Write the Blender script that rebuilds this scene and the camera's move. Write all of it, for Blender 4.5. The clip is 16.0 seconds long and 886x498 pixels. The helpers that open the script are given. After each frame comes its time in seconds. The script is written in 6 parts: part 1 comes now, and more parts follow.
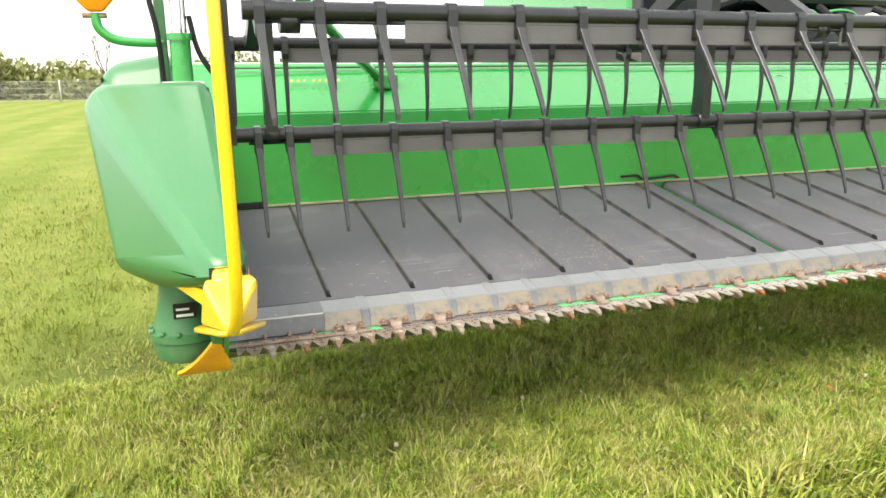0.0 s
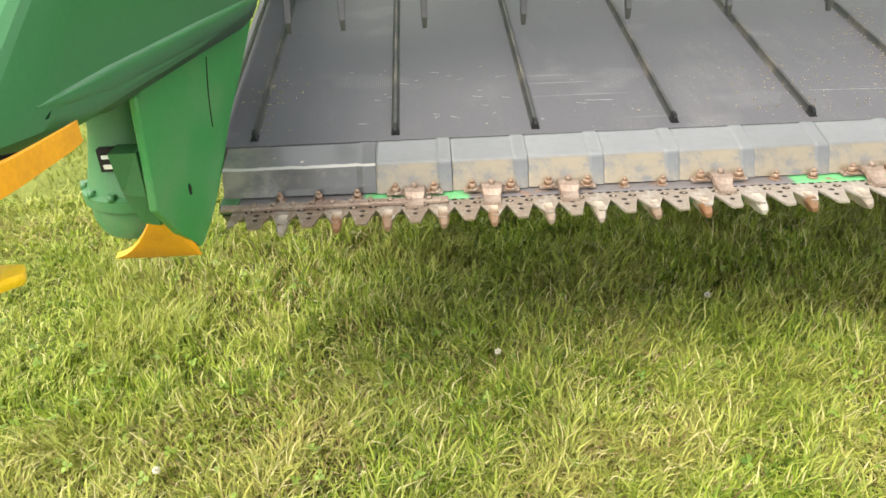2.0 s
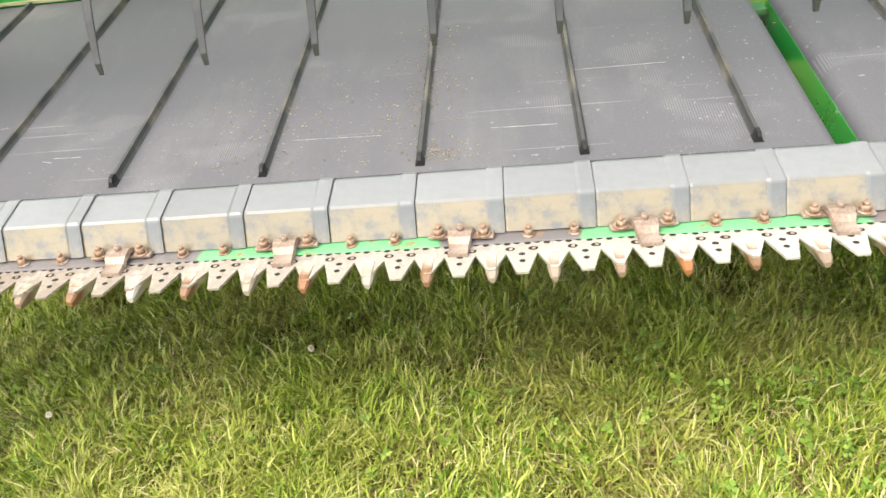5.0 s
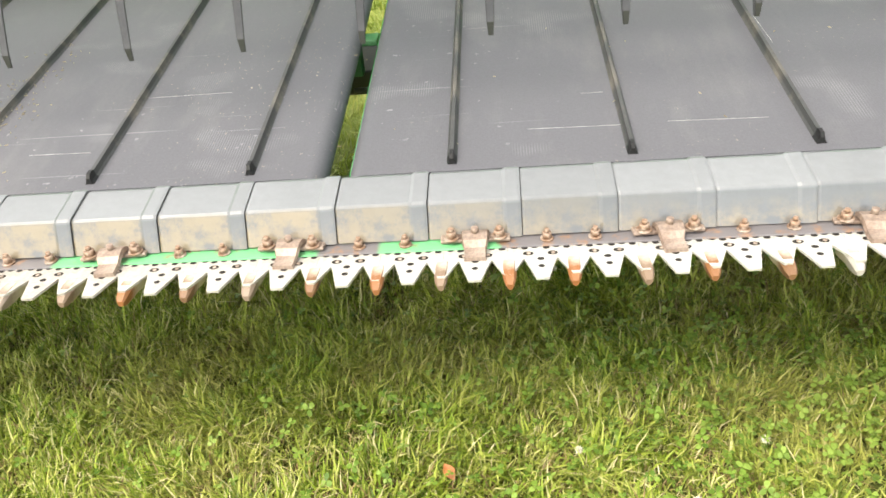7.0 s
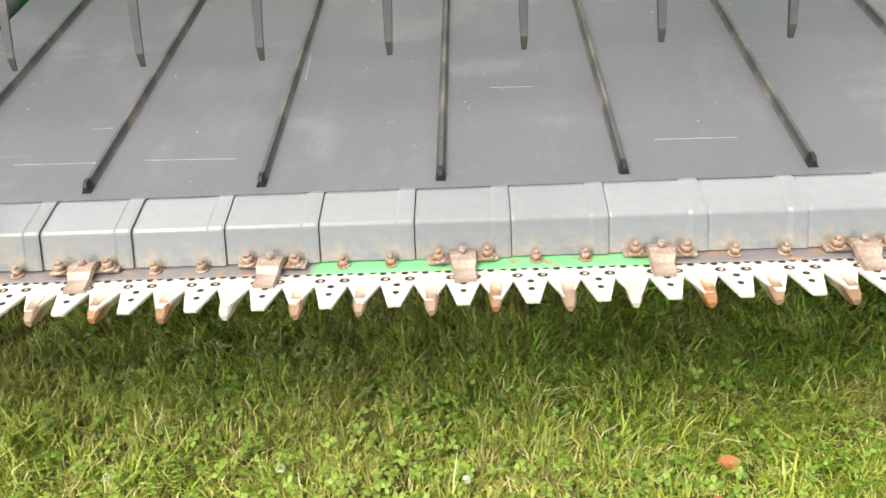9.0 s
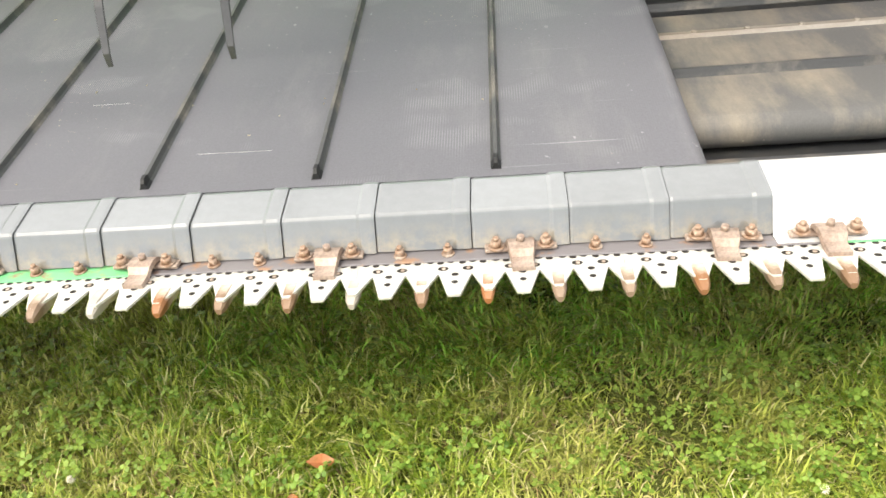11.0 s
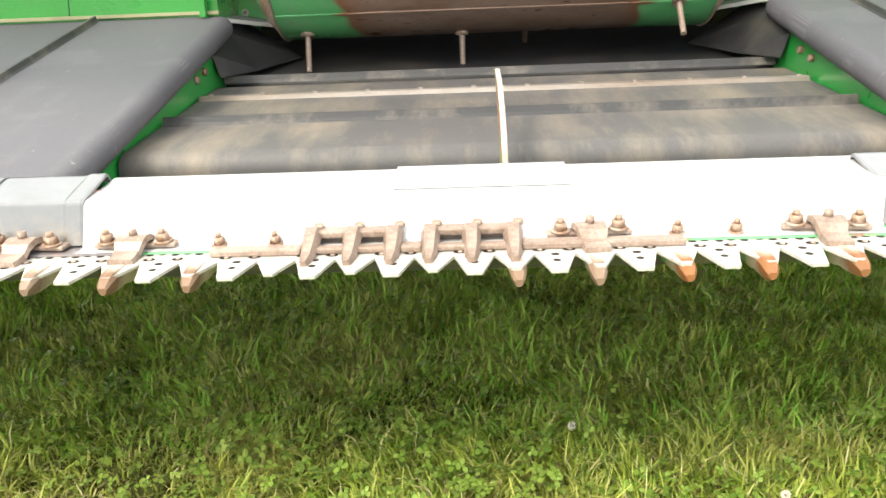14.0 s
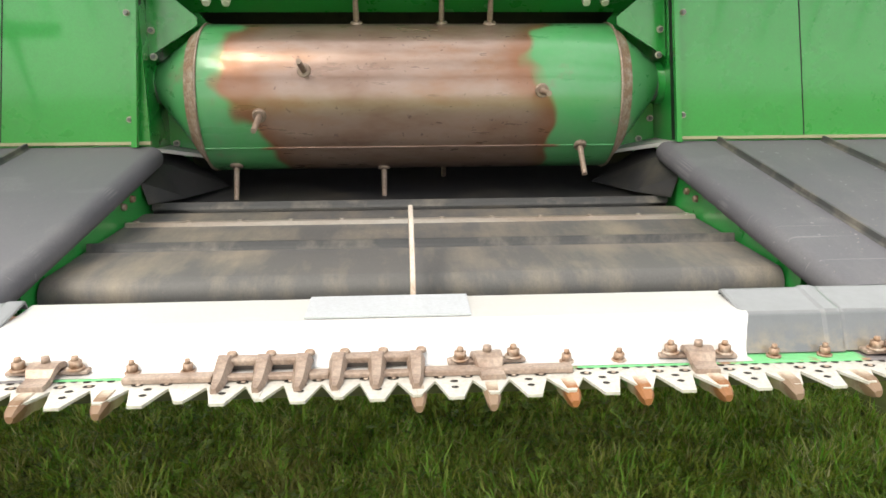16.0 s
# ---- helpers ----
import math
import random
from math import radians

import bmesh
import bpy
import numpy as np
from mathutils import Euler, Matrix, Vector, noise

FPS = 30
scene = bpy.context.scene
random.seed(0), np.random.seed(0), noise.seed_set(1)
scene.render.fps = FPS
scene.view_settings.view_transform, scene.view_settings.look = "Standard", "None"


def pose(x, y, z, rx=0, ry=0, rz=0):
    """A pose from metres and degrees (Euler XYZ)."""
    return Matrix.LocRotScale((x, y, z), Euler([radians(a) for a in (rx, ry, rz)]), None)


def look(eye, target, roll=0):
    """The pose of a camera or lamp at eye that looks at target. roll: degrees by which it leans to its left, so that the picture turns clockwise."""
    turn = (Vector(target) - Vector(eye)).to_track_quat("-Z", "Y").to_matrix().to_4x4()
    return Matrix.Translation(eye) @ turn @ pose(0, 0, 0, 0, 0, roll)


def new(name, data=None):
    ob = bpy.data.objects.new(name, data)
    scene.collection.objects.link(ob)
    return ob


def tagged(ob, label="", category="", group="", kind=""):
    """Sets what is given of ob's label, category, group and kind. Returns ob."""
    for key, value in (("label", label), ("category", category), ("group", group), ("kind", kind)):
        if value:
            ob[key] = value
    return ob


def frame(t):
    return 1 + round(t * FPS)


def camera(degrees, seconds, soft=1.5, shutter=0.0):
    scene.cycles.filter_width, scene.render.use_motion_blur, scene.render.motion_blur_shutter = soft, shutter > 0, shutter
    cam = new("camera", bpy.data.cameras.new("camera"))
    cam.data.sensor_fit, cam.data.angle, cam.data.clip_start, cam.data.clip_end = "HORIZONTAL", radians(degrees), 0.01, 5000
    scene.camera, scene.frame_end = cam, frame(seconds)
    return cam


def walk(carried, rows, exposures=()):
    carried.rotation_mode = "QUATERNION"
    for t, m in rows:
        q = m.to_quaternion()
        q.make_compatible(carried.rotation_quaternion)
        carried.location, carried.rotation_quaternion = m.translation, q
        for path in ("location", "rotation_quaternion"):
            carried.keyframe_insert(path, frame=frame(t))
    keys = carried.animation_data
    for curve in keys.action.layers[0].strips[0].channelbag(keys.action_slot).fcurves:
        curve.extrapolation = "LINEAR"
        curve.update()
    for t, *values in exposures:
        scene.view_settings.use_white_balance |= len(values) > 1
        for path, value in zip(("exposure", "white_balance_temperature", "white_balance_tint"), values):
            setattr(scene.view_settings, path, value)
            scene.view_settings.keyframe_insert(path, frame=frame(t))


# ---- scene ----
cam = camera(62.4, 16.0, soft=1.6)
PATH = [
    (0, (0.465, -2.214, 1.338), (1.106, -0.373, 0.888), -0.6),
    (0.5, (0.617, -1.957, 1.288), (1.053, -0.106, 0.667), -0.4),
    (1, (0.732, -1.733, 1.263), (0.986, 0.088, 0.476), -0.9),
    (1.5, (0.825, -1.476, 1.232), (0.95, 0.296, 0.314), -1.3),
    (2, (0.938, -1.312, 1.187), (0.975, 0.421, 0.19), -2.1),
    (2.5, (1.127, -1.188, 1.184), (1.121, 0.512, 0.13), -2.7),
    (3, (1.286, -1.09, 1.165), (1.25, 0.592, 0.085), -3.5),
    (3.2, (1.351, -1.055, 1.165), (1.306, 0.626, 0.082), -3.9),
    (5.3, (2.381, -1.049, 1.207), (2.151, 0.634, 0.151), -7.2),
    (5.5, (2.469, -1.045, 1.205), (2.238, 0.644, 0.159), -7.0),
    (6, (2.694, -1.059, 1.199), (2.468, 0.63, 0.152), -6.5),
    (6.5, (2.889, -1.05, 1.181), (2.683, 0.638, 0.129), -6.1),
    (7, (3.102, -1.003, 1.169), (2.921, 0.691, 0.12), -5.8),
    (7.5, (3.331, -0.987, 1.171), (3.178, 0.705, 0.116), -5.4),
    (8, (3.584, -1.036, 1.172), (3.452, 0.665, 0.129), -4.7),
    (8.5, (3.777, -1.017, 1.174), (3.66, 0.68, 0.123), -4.1),
    (9, (3.989, -0.961, 1.182), (3.888, 0.735, 0.127), -3.6),
    (9.2, (4.059, -0.96, 1.176), (3.962, 0.743, 0.132), -3.5),
    (11.3, (4.982, -0.958, 1.174), (4.791, 0.723, 0.107), -6.3),
    (11.5, (5.058, -0.967, 1.166), (4.871, 0.713, 0.097), -6.1),
    (12, (5.294, -1.021, 1.155), (5.108, 0.643, 0.061), -5.9),
    (12.5, (5.493, -1.008, 1.135), (5.32, 0.644, 0.02), -5.5),
    (13, (5.666, -0.984, 1.106), (5.517, 0.657, -0.028), -5.0),
    (13.5, (5.752, -0.934, 1.037), (5.619, 0.745, -0.042), -4.1),
    (14, (5.79, -0.907, 0.893), (5.707, 0.958, 0.176), -2.4),
    (14.5, (5.802, -0.936, 0.818), (5.836, 1.028, 0.441), -0.4),
    (15, (5.816, -0.958, 0.85), (5.923, 1.033, 0.683), 0.2),
    (15.5, (5.818, -0.962, 0.855), (5.949, 1.029, 0.719), 0.1),
    (16, (5.829, -0.976, 0.931), (5.934, 0.978, 0.518), -0.4),
]
walk(cam, [(t, look(e, g, r)) for t, e, g, r in PATH], [(0, 1.48), (2, 1.58), (3, 1.64), (5.5, 1.87), (9, 1.80), (12.5, 1.82), (13.5, 1.80), (14.5, 2.05), (15, 1.93), (15.5, 1.57), (16, 1.36)])

# ---- light ----
SUN_DIR = Vector((-0.52, -0.52, 1.0)).normalized()
world = bpy.data.worlds.new("hazy_sky")
scene.world = world
world.use_nodes = True
wn = world.node_tree
sky = wn.nodes.new("ShaderNodeTexSky")
sky.sky_type = "NISHITA"
sky.sun_disc = False
sky.sun_elevation = math.asin(SUN_DIR.z)
sky.sun_rotation = math.atan2(SUN_DIR.x, SUN_DIR.y)
sky.air_density, sky.dust_density, sky.ozone_density = 1.0, 3.0, 1.0
wn.nodes["Background"].inputs["Strength"].default_value = 0.135
haze = wn.nodes.new("ShaderNodeMix")
haze.data_type = "RGBA"
haze.inputs[0].default_value = 0.75
haze.inputs[7].default_value = (7.3, 7.15, 6.7, 1)
wn.links.new(sky.outputs["Color"], haze.inputs[6])
wn.links.new(haze.outputs[2], wn.nodes["Background"].inputs["Color"])

sun = new("sun", bpy.data.lights.new("sun", "SUN"))
sun.data.energy, sun.data.angle, sun.data.color = 2.2, radians(30), (1.0, 0.93, 0.78)
sun.rotation_euler = (-SUN_DIR).to_track_quat("-Z", "Y").to_euler()


# ---- materials ----
def material(name, base, rough=0.5, metal=0.0, coat=0.0, spec=0.5):
    m = bpy.data.materials.new(name)
    m.use_nodes = True
    b = m.node_tree.nodes["Principled BSDF"]
    b.inputs["Base Color"].default_value = (*base, 1)
    b.inputs["Roughness"].default_value = rough
    b.inputs["Metallic"].default_value = metal
    b.inputs["Coat Weight"].default_value = coat
    b.inputs["Coat Roughness"].default_value = 0.08
    b.inputs["Specular IOR Level"].default_value = spec
    return m


def node(m, kind, **values):
    n = m.node_tree.nodes.new(kind)
    for key, value in values.items():
        n.inputs[key.replace("_", " ")].default_value = value
    return n


def link(m, a, b):
    m.node_tree.links.new(a, b)


def noise_of(m, scale, detail=4.0, rough=0.6, stretch=(1, 1, 1)):
    """Noise in object space, stretched along the axes."""
    tc = node(m, "ShaderNodeTexCoord")
    mp = node(m, "ShaderNodeMapping", Scale=stretch)
    link(m, tc.outputs["Object"], mp.inputs["Vector"])
    nz = node(m, "ShaderNodeTexNoise", Scale=scale, Detail=detail, Roughness=rough)
    link(m, mp.outputs["Vector"], nz.inputs["Vector"])
    return nz.outputs["Fac"]


def ramp(m, fac, stops):
    r = node(m, "ShaderNodeValToRGB")
    link(m, fac, r.inputs["Fac"])
    e = r.color_ramp.elements
    while len(e) < len(stops):
        e.new(0.5)
    for el, (pos, col) in zip(e, stops):
        el.position, el.color = pos, (*col, 1) if len(col) == 3 else col
    return r.outputs["Color"]


def blend(m, fac, a, b, mode="MIX"):
    x = m.node_tree.nodes.new("ShaderNodeMix")
    x.data_type, x.blend_type = "RGBA", mode
    for value, socket in ((fac, x.inputs[0]), (a, x.inputs[6]), (b, x.inputs[7])):
        if isinstance(value, (tuple, list)):
            socket.default_value = (*value, 1)
        elif isinstance(value, (int, float)):
            socket.default_value = value
        else:
            link(m, value, socket)
    return x.outputs[2]


def base_of(m, colour):
    link(m, colour, m.node_tree.nodes["Principled BSDF"].inputs["Base Color"])


def rough_of(m, fac, lo, hi):
    r = node(m, "ShaderNodeMapRange")
    link(m, fac, r.inputs["Value"])
    r.inputs["To Min"].default_value, r.inputs["To Max"].default_value = lo, hi
    link(m, r.outputs["Result"], m.node_tree.nodes["Principled BSDF"].inputs["Roughness"])


def bump_of(m, fac, strength, distance=0.01):
    b = node(m, "ShaderNodeBump", Strength=strength, Distance=distance)
    link(m, fac, b.inputs["Height"])
    link(m, b.outputs["Normal"], m.node_tree.nodes["Principled BSDF"].inputs["Normal"])


def worn(name, clean, dirt, rough, scale=6.0, amount=0.5, metal=0.0, coat=0.0, grain=180.0, bump=0.08, stretch=(1, 1, 1), spec=0.5, speck=(0.93, 1.04)):
    """A surface with broad stains and fine grain."""
    m = material(name, clean, rough, metal, coat, spec)
    broad = noise_of(m, scale, 6.0, 0.65, stretch)
    fine = noise_of(m, grain, 3.0, 0.6)
    mask = ramp(m, broad, [(0.62 - 0.3 * amount, (0, 0, 0)), (0.85 - 0.2 * amount, (1, 1, 1))])
    c = blend(m, mask, clean, dirt)
    dots = ramp(m, fine, [(0.35, (speck[0],) * 3), (0.65, (speck[1],) * 3)])
    base_of(m, blend(m, 1.0, c, dots, "MULTIPLY"))
    rough_of(m, broad, max(rough - 0.1, 0.03), min(rough + 0.15, 1.0))
    bump_of(m, fine, bump, 0.002)
    return m


GREEN = worn("green_paint", (0.019, 0.255, 0.042), (0.026, 0.275, 0.052), 0.26, 2.5, 0.4, coat=0.8, bump=0.02)
for_gloss = GREEN.node_tree.nodes["Principled BSDF"]
for_gloss.inputs["Coat Weight"].default_value, for_gloss.inputs["Coat IOR"].default_value = 0.8, 1.5
GREEN_PLASTIC = worn("green_plastic", (0.030, 0.150, 0.048), (0.050, 0.172, 0.068), 0.40, 1.6, 0.6, coat=0.4, bump=0.02)
GREEN_PLASTIC.node_tree.nodes["Principled BSDF"].inputs["Coat Roughness"].default_value = 0.3
GREEN_SCUFFED = worn("scuffed_green_paint", (0.040, 0.25, 0.060), (0.12, 0.27, 0.11), 0.5, 5.0, 0.5, coat=0.08, bump=0.06, stretch=(1, 0.6, 1))
GREEN_DARK = worn("dark_green_casting", (0.045, 0.155, 0.058), (0.12, 0.16, 0.095), 0.42, 9.0, 0.5, bump=0.15)
YELLOW = worn("yellow_plastic", (0.78, 0.49, 0.008), (0.70, 0.43, 0.015), 0.3, 5.0, 0.3, coat=0.7, bump=0.03)
ORANGE = worn("orange_yellow_plastic", (0.80, 0.36, 0.01), (0.62, 0.27, 0.02), 0.45, 7.0, 0.5, bump=0.05)
BLACK = worn("black_steel", (0.010, 0.011, 0.014), (0.024, 0.025, 0.028), 0.28, 8.0, 0.5, bump=0.05)
TINE = worn("tine_plastic", (0.028, 0.028, 0.032), (0.052, 0.051, 0.056), 0.34, 12.0, 0.5, bump=0.04)
GREY_SLAT = worn("grey_bat", (0.085, 0.083, 0.092), (0.125, 0.122, 0.128), 0.36, 6.0, 0.6, stretch=(0.3, 1, 1))
RUBBER_EDGE = worn("slat_rubber", (0.04, 0.04, 0.041), (0.17, 0.15, 0.125), 0.55, 9.0, 0.45, bump=0.1)
SLAT_WEAR = worn("rubbed_rubber", (0.085, 0.08, 0.075), (0.26, 0.23, 0.19), 0.6, 24.0, 0.5, bump=0.1)
STEEL = worn("bare_steel", (0.56, 0.555, 0.55), (0.49, 0.48, 0.46), 0.36, 3.0, 0.35, metal=0.4, bump=0.008, stretch=(0.25, 1, 1), speck=(0.98, 1.015))
CAST = worn("rusty_cast_steel", (0.23, 0.165, 0.13), (0.36, 0.29, 0.24), 0.48, 22.0, 0.7, metal=0.35, bump=0.2, speck=(0.75, 1.12))
CAST_DARK = worn("dark_cast_steel", (0.075, 0.06, 0.05), (0.13, 0.105, 0.085), 0.55, 20.0, 0.5, metal=0.2, bump=0.2)
BOLT = worn("rusty_bolt", (0.25, 0.155, 0.10), (0.44, 0.39, 0.34), 0.55, 40.0, 0.6, metal=0.3, bump=0.1, speck=(0.75, 1.12))
HOLE = material("dark_hole", (0.022, 0.019, 0.017), 0.8, spec=0.2)
PAN = worn("black_pan", (0.022, 0.022, 0.024), (0.07, 0.062, 0.05), 0.45, 5.0, 0.4, bump=0.05)
HOSE = material("hose_rubber", (0.012, 0.012, 0.013), 0.55, spec=0.25)
TYRE = worn("tyre_rubber", (0.035, 0.034, 0.033), (0.12, 0.10, 0.08), 0.8, 5.0, 0.6, bump=0.2)
GALV = worn("galvanised_post", (0.45, 0.45, 0.44), (0.34, 0.33, 0.31), 0.5, 3.0, 0.4, metal=0.3)
BOLT_PALE = worn("zinc_bolt", (0.50, 0.48, 0.42), (0.34, 0.27, 0.20), 0.4, 60.0, 0.5, metal=0.5, bump=0.05)
STEEL_DARK = worn("dark_bearing_steel", (0.16, 0.16, 0.165), (0.10, 0.09, 0.085), 0.35, 20.0, 0.4, metal=0.6, bump=0.05)
LAMP = material("amber_lens", (0.95, 0.30, 0.01), 0.2)
WHITE_STICKER = material("sticker_white", (0.75, 0.74, 0.68), 0.4)
YELLOW_STICKER = material("sticker_yellow", (0.80, 0.62, 0.03), 0.4)
FADED_YELLOW = material("faded_yellow", (0.34, 0.40, 0.06), 0.4)
ORANGE_STICKER = material("sticker_orange", (0.55, 0.15, 0.02), 0.4)
CHROME = material("chrome_rod", (0.75, 0.75, 0.76), 0.12, 1.0)


def belt_material(name, base, dust, amount, dull=0.0, rubbed=0.2):
    """Woven rubber belting: a fine ribbed weave, scratches and dry dust."""
    m = material(name, base, 0.5)
    broad = noise_of(m, 2.2, 6.0, 0.7)
    streak = noise_of(m, 5.0, 5.0, 0.7, (2.2, 0.5, 1.0))
    fine = noise_of(m, 260.0, 2.0, 0.5)
    patches = blend(m, 0.5, broad, streak)
    mask = ramp(m, patches, [(0.66 - 0.3 * amount, (0, 0, 0)), (0.86 - 0.2 * amount, (1, 1, 1))])
    c = blend(m, mask, base, dust)
    scratch = ramp(m, noise_of(m, 16.0, 2.0, 0.5, (0.12, 9.0, 1.0)), [(0.70, (0, 0, 0)), (0.73, (1, 1, 1))])
    spot = ramp(m, noise_of(m, 70.0, 1.0, 0.4), [(0.745, (0, 0, 0)), (0.77, (1, 1, 1))])
    marks = blend(m, 1.0, scratch, spot, "ADD")
    gate = ramp(m, noise_of(m, 1.7, 2.0, 0.5), [(0.50, (0, 0, 0)), (0.62, (0.28, 0.28, 0.28))])
    c = blend(m, blend(m, 1.0, marks, gate, "MULTIPLY"), c, tuple(min(1, 3.2 * v) for v in dust))
    rub = ramp(m, noise_of(m, 4.2, 2.0, 0.5, (1.0, 1.6, 1.0)), [(0.60, (0, 0, 0)), (0.66, (rubbed,) * 3)])
    tw = node(m, "ShaderNodeTexCoord")
    ribs = node(m, "ShaderNodeTexWave", Scale=64.0, Distortion=0.5)
    ribs.bands_direction = "X"
    link(m, tw.outputs["Object"], ribs.inputs["Vector"])
    fine_ribs = ramp(m, ribs.outputs["Fac"], [(0.55, (0, 0, 0)), (0.8, (1, 1, 1))])
    c = blend(m, blend(m, 1.0, rub, fine_ribs, "MULTIPLY"), c, tuple(min(1, 2.6 * v) for v in dust))
    crumbs = ramp(m, noise_of(m, 150.0, 2.0, 0.5), [(0.70, (0, 0, 0)), (0.73, (1, 1, 1))])
    heaps = ramp(m, noise_of(m, 1.3, 3.0, 0.6), [(0.52, (0, 0, 0)), (0.68, (0.8, 0.8, 0.8))])
    c = blend(m, blend(m, 1.0, crumbs, heaps, "MULTIPLY"), c, (0.42, 0.36, 0.27))
    base_of(m, blend(m, 1.0, c, ramp(m, fine, [(0.3, (0.92, 0.92, 0.92)), (0.7, (1.06, 1.06, 1.06))]), "MULTIPLY"))
    tc = node(m, "ShaderNodeTexCoord")
    wv = node(m, "ShaderNodeTexWave", Scale=75.0, Distortion=0.4)
    wv.bands_direction = "X"
    link(m, tc.outputs["Object"], wv.inputs["Vector"])
    bump_of(m, wv.outputs["Fac"], 0.05, 0.001)
    rough_of(m, broad, 0.46 + dull, 0.60 + dull)
    b = m.node_tree.nodes["Principled BSDF"]
    b.inputs["Specular IOR Level"].default_value = 0.32
    return m


BELT = belt_material("side_belt_rubber", (0.094, 0.092, 0.104), (0.138, 0.134, 0.140), 0.50, 0.0, 0.17)
FEED_BELT = belt_material("feed_belt_rubber", (0.088, 0.085, 0.084), (0.25, 0.21, 0.16), 0.60, 0.06, 0.0)
LACING = worn("lacing_steel", (0.36, 0.33, 0.29), (0.22, 0.16, 0.115), 0.4, 5.0, 0.6, metal=0.4, bump=0.1, stretch=(0.3, 1, 1))
FIN = worn("rusty_green_fin", (0.30, 0.16, 0.09), (0.05, 0.27, 0.07), 0.5, 11.0, 0.45, bump=0.15, speck=(0.8, 1.1))
FIN_EDGE = worn("bare_fin_edge", (0.46, 0.40, 0.35), (0.32, 0.20, 0.13), 0.45, 14.0, 0.45, bump=0.1, speck=(0.8, 1.1))


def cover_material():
    """Grey poly covers, tops painted lighter than fronts for light from above; dried tan mud on the front faces of the
    outer ones, the clean lap left bare.
    """
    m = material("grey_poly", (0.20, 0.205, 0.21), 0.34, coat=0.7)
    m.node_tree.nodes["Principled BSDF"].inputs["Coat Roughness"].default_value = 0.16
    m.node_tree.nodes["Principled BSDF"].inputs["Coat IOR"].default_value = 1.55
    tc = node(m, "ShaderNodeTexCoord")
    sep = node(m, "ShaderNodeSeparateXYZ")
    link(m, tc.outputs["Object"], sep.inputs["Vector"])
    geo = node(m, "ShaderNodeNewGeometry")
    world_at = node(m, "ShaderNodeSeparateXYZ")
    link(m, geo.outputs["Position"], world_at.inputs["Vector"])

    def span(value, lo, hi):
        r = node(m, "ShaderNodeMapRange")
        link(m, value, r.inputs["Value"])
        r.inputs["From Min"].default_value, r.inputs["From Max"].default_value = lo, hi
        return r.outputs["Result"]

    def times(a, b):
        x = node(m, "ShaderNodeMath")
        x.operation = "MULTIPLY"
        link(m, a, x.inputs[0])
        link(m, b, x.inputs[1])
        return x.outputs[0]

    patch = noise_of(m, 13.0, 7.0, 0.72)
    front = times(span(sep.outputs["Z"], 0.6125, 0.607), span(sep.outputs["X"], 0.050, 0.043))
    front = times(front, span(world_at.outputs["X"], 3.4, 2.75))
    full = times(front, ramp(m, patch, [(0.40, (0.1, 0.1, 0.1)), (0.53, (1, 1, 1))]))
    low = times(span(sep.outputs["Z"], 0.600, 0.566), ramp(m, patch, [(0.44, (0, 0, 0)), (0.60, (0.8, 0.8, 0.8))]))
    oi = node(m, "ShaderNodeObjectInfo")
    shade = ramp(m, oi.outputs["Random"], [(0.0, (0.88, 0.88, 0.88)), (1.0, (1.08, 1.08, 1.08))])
    # Light from above put into the base: paler top, darker front.
    top_lit_base = blend(m, span(sep.outputs["Z"], 0.6125, 0.607), (0.15, 0.156, 0.165), (0.092, 0.098, 0.108))
    c = blend(m, full, top_lit_base, (0.19, 0.157, 0.108))
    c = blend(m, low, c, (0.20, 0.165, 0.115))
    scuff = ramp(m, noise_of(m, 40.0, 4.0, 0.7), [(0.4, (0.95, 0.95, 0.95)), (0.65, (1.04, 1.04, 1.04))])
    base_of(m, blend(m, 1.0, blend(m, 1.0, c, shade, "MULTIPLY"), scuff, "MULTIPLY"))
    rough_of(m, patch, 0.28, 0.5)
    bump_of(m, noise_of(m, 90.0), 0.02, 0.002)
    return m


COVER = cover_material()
DUSTY_EDGE = worn("dusty_edge", (0.34, 0.33, 0.20), (0.20, 0.19, 0.11), 0.7)
STEEL_PATCH = worn("dull_steel", (0.50, 0.525, 0.57), (0.44, 0.46, 0.50), 0.34, 3.0, 0.35, metal=0.35, bump=0.01)
COVER_BLACK = worn("black_poly", (0.05, 0.05, 0.053), (0.22, 0.18, 0.14), 0.36, 7.0, 0.4, coat=0.4, bump=0.06)


